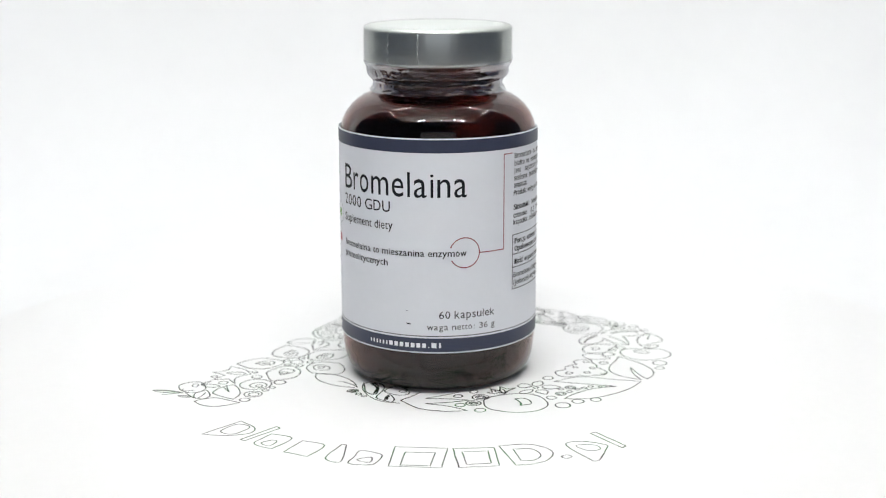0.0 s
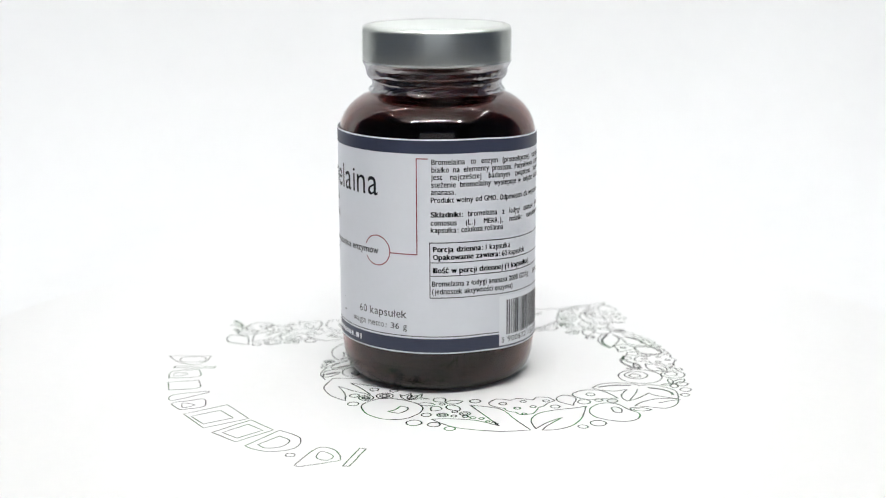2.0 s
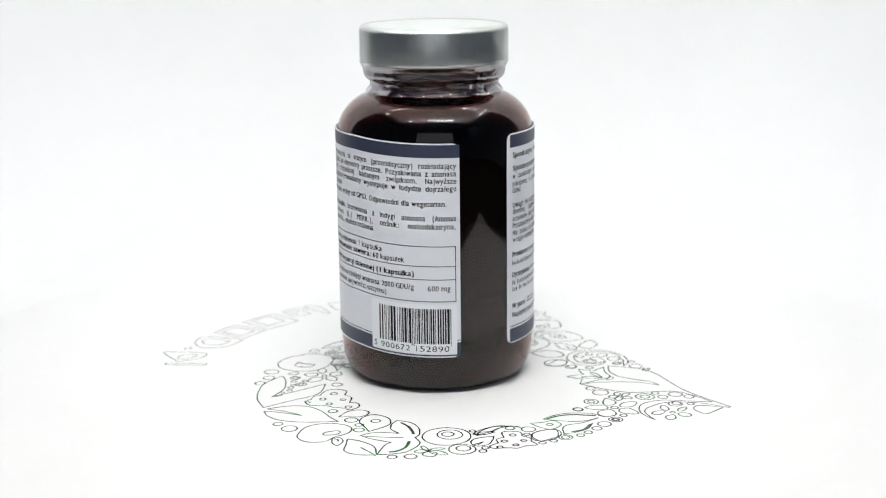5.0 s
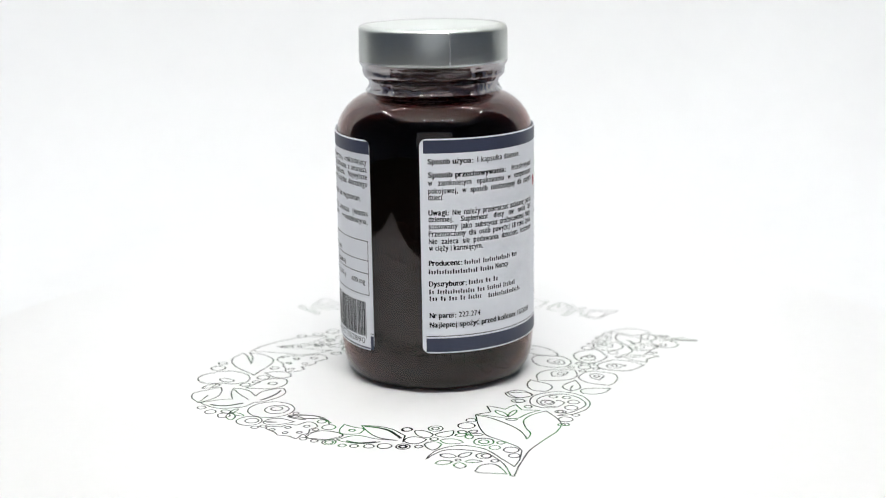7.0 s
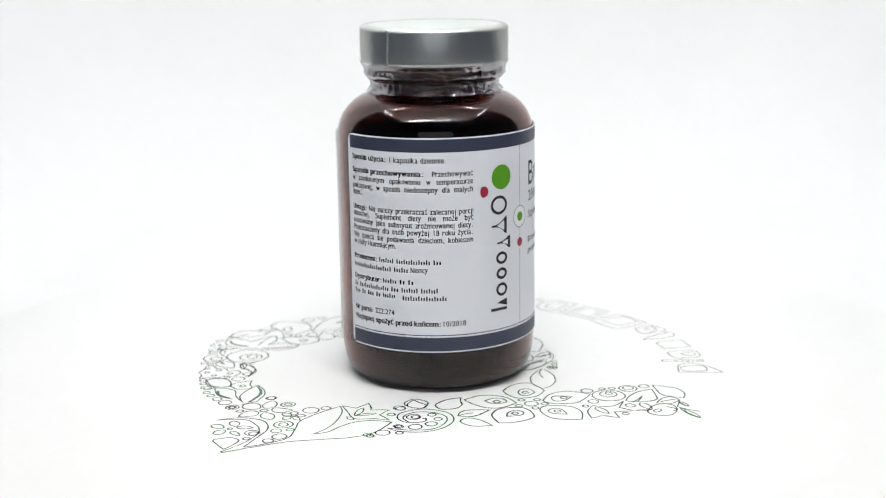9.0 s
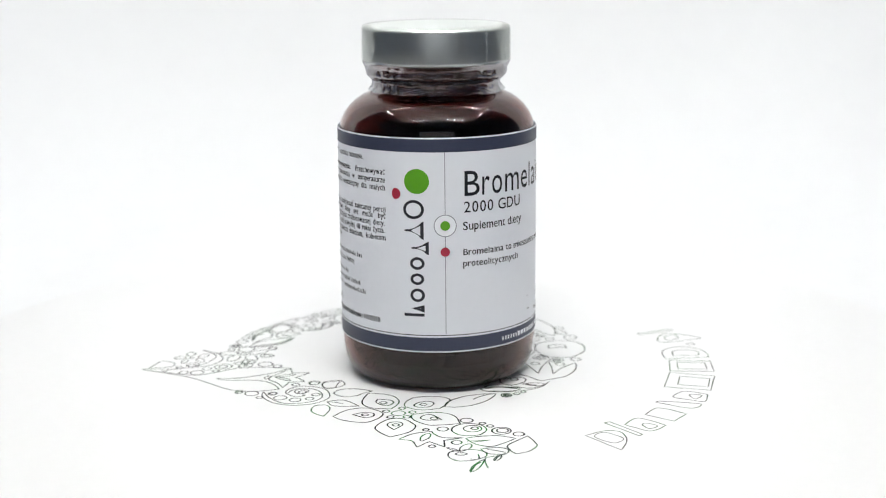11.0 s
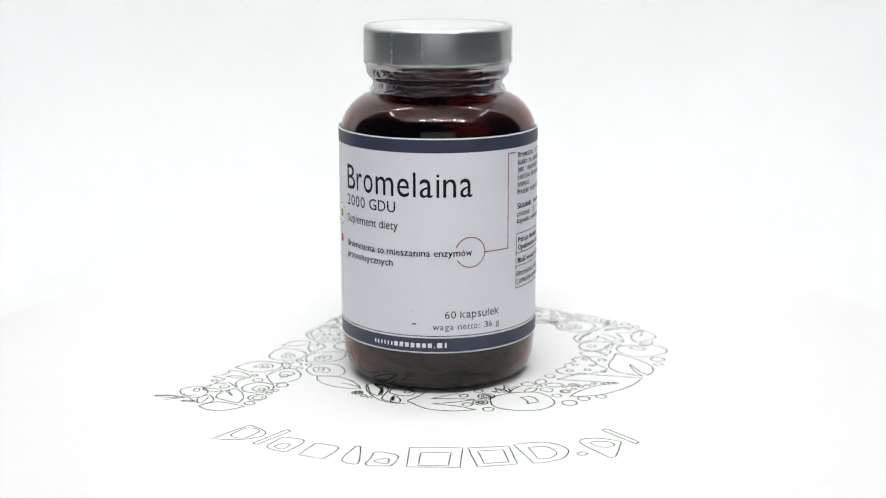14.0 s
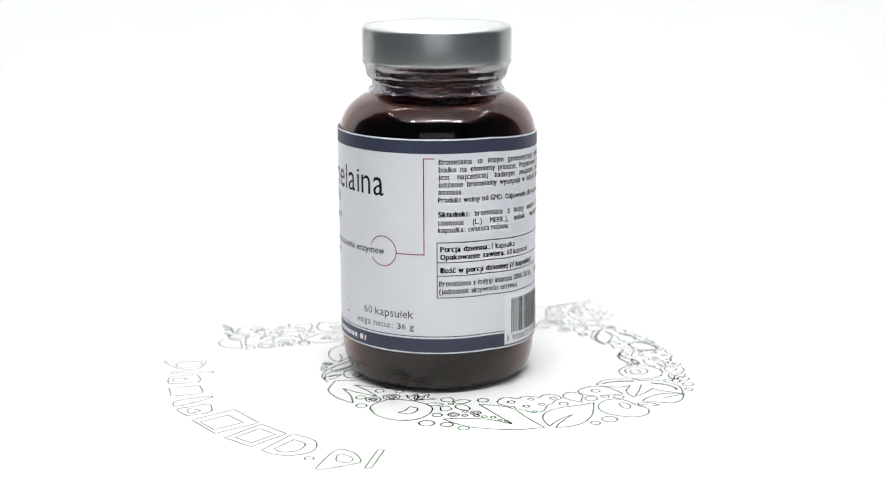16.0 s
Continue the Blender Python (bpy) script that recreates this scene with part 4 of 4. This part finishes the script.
    shape((-47.2, 0.5, 1), (-44.7, -4.4), (-44.9, -9.1), (-47.4, -12.3), (-52.9, -14.4, 1), (-54.5, -9.8), (-55.2, -5.6), (-52.7, -1.7), (-49.5, 0.5))
    shape((-47.2, -3.2), (-46.9, -5.4), (-50.4, -8.7, 1), (-51.4, -4.8), (-49.9, -2.3))
    rings(-49.5, -6.2, 1.08)
    shape((-52.5, 7.0), (-50.8, 3.5), (-53.1, 0.3), (-57.0, -2.1), (-62.0, -0.8), (-66.1, 3.6, 1), (-62.8, 7.2), (-58.7, 9.2))
    shape((-54.3, 5.5), (-54.1, 2.9), (-56.2, 1.8), (-60.2, 3.5, 1), (-57.1, 6.0))
    rings(-56.4, 3.8, 0.94)
    rings(-46.6, 4.8, 2.08)
    rings(-42.3, 4.5, 1.02)
    rings(-45.2, 0.9, 1.02)
    rings(-45.5, 8.7, 1.01)
    rings(-50.1, 6.5, 1.00)
    rings(-49.4, 1.8, 1.01)
    rings(-50.0, -15.9, 1.84)
    rings(-57.9, -10.2, 1.57)
    rings(-59.2, -5.5, 0.89)
    rings(-51.8, -20.7, 0.92)
    rings(-53.7, -23.1, 0.98)
    rings(-57.1, -26.8, 2.77)
    rings(-56.9, -27.1, 1.62)
    rings(-59.0, -31.9, 1.56)
    rings(-67.8, -15.6, 1.45)
    rings(-71.5, -9.3, 0.93)
    rings(-57.4, -17.6, 4.95)
    rings(-56.5, -18.5, 2.62)
    rings(-56.1, -19.1, 1.03)
    outline((-60.2, -7.3), (-62.6, -2.6), (-67.5, 0.8, 1), (-67.9, -2.4, 1), (-69.0, -3.6), (-72.7, -5.2, 1), (-68.2, -7.9, 1), (-71.5, -12.8, 1), (-66.8, -11.9, 1), (-63.9, -16.9, 1), (-64.6, -11.9), (-62.5, -8.5), (-60.2, -7.3))
    leaf(-61.7, -6.9, -68.2, -5.6, 0.36)
    shape((-64.3, -17.7, 1), (-62.1, -21.6), (-61.2, -27.0), (-62.5, -31.5, 1), (-67.0, -28.2), (-69.7, -24.8), (-67.7, -20.2))
    outline((-66.5, -18.2), (-64.8, -24.6, 1), (-67.1, -19.6))
    outline((-60.2, -34.6, 1), (-64.2, -36.7), (-67.7, -37.8), (-71.9, -35.8), (-74.1, -32.7, 1), (-71.3, -30.7), (-67.5, -30.0), (-60.2, -34.6, 1))
    shape((-71.7, -22.8, 1), (-70.1, -27.7), (-71.5, -30.4), (-74.4, -29.8), (-74.9, -25.4))
    outline((-71.9, -24.7), (-72.5, -27.5), (-73.4, -29.9))
    shape((-75.1, -14.9), (-72.7, -19.4), (-73.4, -23.8), (-76.7, -24.9), (-79.9, -22.3), (-81.2, -17.8), (-78.6, -15.0))
    shape((-75.4, -17.1), (-75.5, -19.5), (-76.9, -18.7), (-76.8, -16.7))
    leaf(-68.3, -19.5, -74.3, -17.5, 0.42)
    leaf(-72.0, -13.4, -74.3, -17.5, 0.20)
    leaf(-39.2, -7.8, -25.8, -21.5, 0.41)
    outline((-31.9, -15.2), (-28.3, -17.5), (-25.6, -21.0))
    rings(-26.7, -24.8, 1.66, 0.99, 0.50)
    rings(-24.8, -27.8, 0.98)
    rings(-23.0, -29.6, 0.74)
    leaf(-88.6, -22.3, -79.2, -24.6, 0.20, 1)
    outline((-85.1, -26.4), (-78.6, -24.9), (-76.5, -27.4), (-74.5, -30.1))
    leaf(-79.9, -27.6, -75.6, -28.8, 0.33, 1)
    outline((-79.4, -20.9), (-79.2, -23.2), (-75.6, -22.6))
    outline((-23.6, -17.0, 1), (-23.9, -21.5), (-22.0, -28.7), (-18.1, -34.2), (-12.0, -36.7, 1))
    shape((-23.6, -17.9, 1), (-21.2, -16.3), (-19.0, -21.0), (-19.1, -26.3), (-20.0, -28.3), (-22.5, -26.0))
    stroke((-21.2, -17.5), (-19.3, -22.8), (-20.2, -27.6))
    outline((-20.6, -16.9), (-17.7, -19.3), (-17.3, -23.8), (-19.1, -29.8), (-18.6, -32.4), (-14.8, -35.6))
    shape((-16.7, -33.4), (-16.3, -30.1), (-15.1, -28.8), (-13.8, -32.8), (-14.8, -35.6))
    stroke((-16.2, -33.1), (-15.9, -30.4), (-15.2, -30.2))
    shape((-16.8, -25.6), (-15.5, -22.2), (-12.0, -21.6), (-9.3, -26.3), (-10.6, -29.2), (-14.0, -28.5))
    rings(-11.3, -25.6, 1.15)
    outline((-5.8, -26.6, 1), (-8.9, -30.7), (-11.6, -33.9), (-10.3, -36.0), (-6.6, -41.0), (-1.2, -43.5), (3.3, -44.0), (8.0, -43.5, 1), (2.5, -39.7), (-4.4, -37.1, 1), (1.6, -36.4), (8.8, -34.5, 1), (2.9, -33.1), (-4.5, -32.5, 1), (0.9, -29.8), (6.3, -26.8))
    block((-67.5, -60.8, 1), (-57.7, -50.5, 1), (-53.1, -56.1), (-53.9, -60.4), (-60.2, -62.1))
    block((-62.4, -58.5), (-58.4, -53.1), (-54.5, -55.7), (-58.6, -61.1))
    block((-55.9, -65.3, 1), (-46.8, -55.2, 1), (-45.7, -56.7, 1), (-54.7, -66.3, 1))
    block((-51.7, -67.9), (-49.6, -64.1), (-47.8, -61.1, 1), (-41.6, -64.8), (-46.5, -72.7, 1), (-50.1, -70.6))
    block((-49.8, -68.1), (-47.2, -66.1), (-45.5, -67.1), (-47.3, -70.4))
    block((-42.9, -75.1, 1), (-38.4, -66.8, 1), (-32.0, -70.5), (-36.2, -78.6, 1))
    block((-31.1, -79.7), (-27.2, -69.8, 1), (-26.0, -70.5, 1), (-26.9, -82.7))
    block((-24.8, -82.9), (-23.4, -79.3), (-21.8, -74.8), (-16.4, -77.4), (-16.3, -80.9), (-18.1, -85.1, 1), (-23.5, -84.6))
    block((-22.7, -81.4), (-18.8, -79.7), (-19.2, -83.4))
    block((-14.0, -86.2, 1), (-12.6, -72.1, 1), (1.9, -73.8, 1), (0.1, -87.8, 1))
    block((-10.9, -85.5, 1), (-9.7, -76.2, 1), (-1.5, -76.9, 1), (-2.9, -86.2, 1))
    block((4.7, -87.8, 1), (3.3, -73.9, 1), (14.6, -73.6, 1), (15.5, -86.7, 1))
    block((6.8, -85.6, 1), (5.7, -76.5, 1), (12.8, -76.0, 1), (13.4, -84.9, 1))
    block((19.8, -86.5, 1), (16.0, -72.4, 1), (24.5, -71.4), (30.2, -76.4), (28.8, -82.7), (24.1, -85.8))
    block((21.4, -83.1, 1), (19.7, -74.9, 1), (24.8, -74.9), (27.0, -79.4), (24.9, -83.0))
    block((32.4, -80.7), (34.0, -79.5), (35.2, -80.9), (33.6, -82.0))
    block((34.4, -72.4), (38.5, -69.5), (45.3, -72.3), (44.9, -76.2), (42.3, -83.8, 1), (40.7, -84.3, 1))
    block((37.1, -72.7), (42.0, -72.4), (43.5, -75.4), (40.1, -76.6))
    block((42.0, -63.4, 1), (43.7, -62.6, 1), (50.8, -73.4, 1), (49.6, -74.8, 1))
    return thing


TURNTABLE = turntable()


# ---- what moves ----
def motions():
    walk(TURNTABLE, [(t, pose(0.00029, -0.00046, 0, 0, 0, a)) for t, a in TURN])
    lean = pose(0.0001, -0.0002, 0.00015, -0.06, 0.355)
    for carried in (PILL_BOTTLE, CAPSULES):
        walk(carried, [(t, pose(0, 0, 0, 0, 0, a) @ lean) for t, a in TURN])


motions()
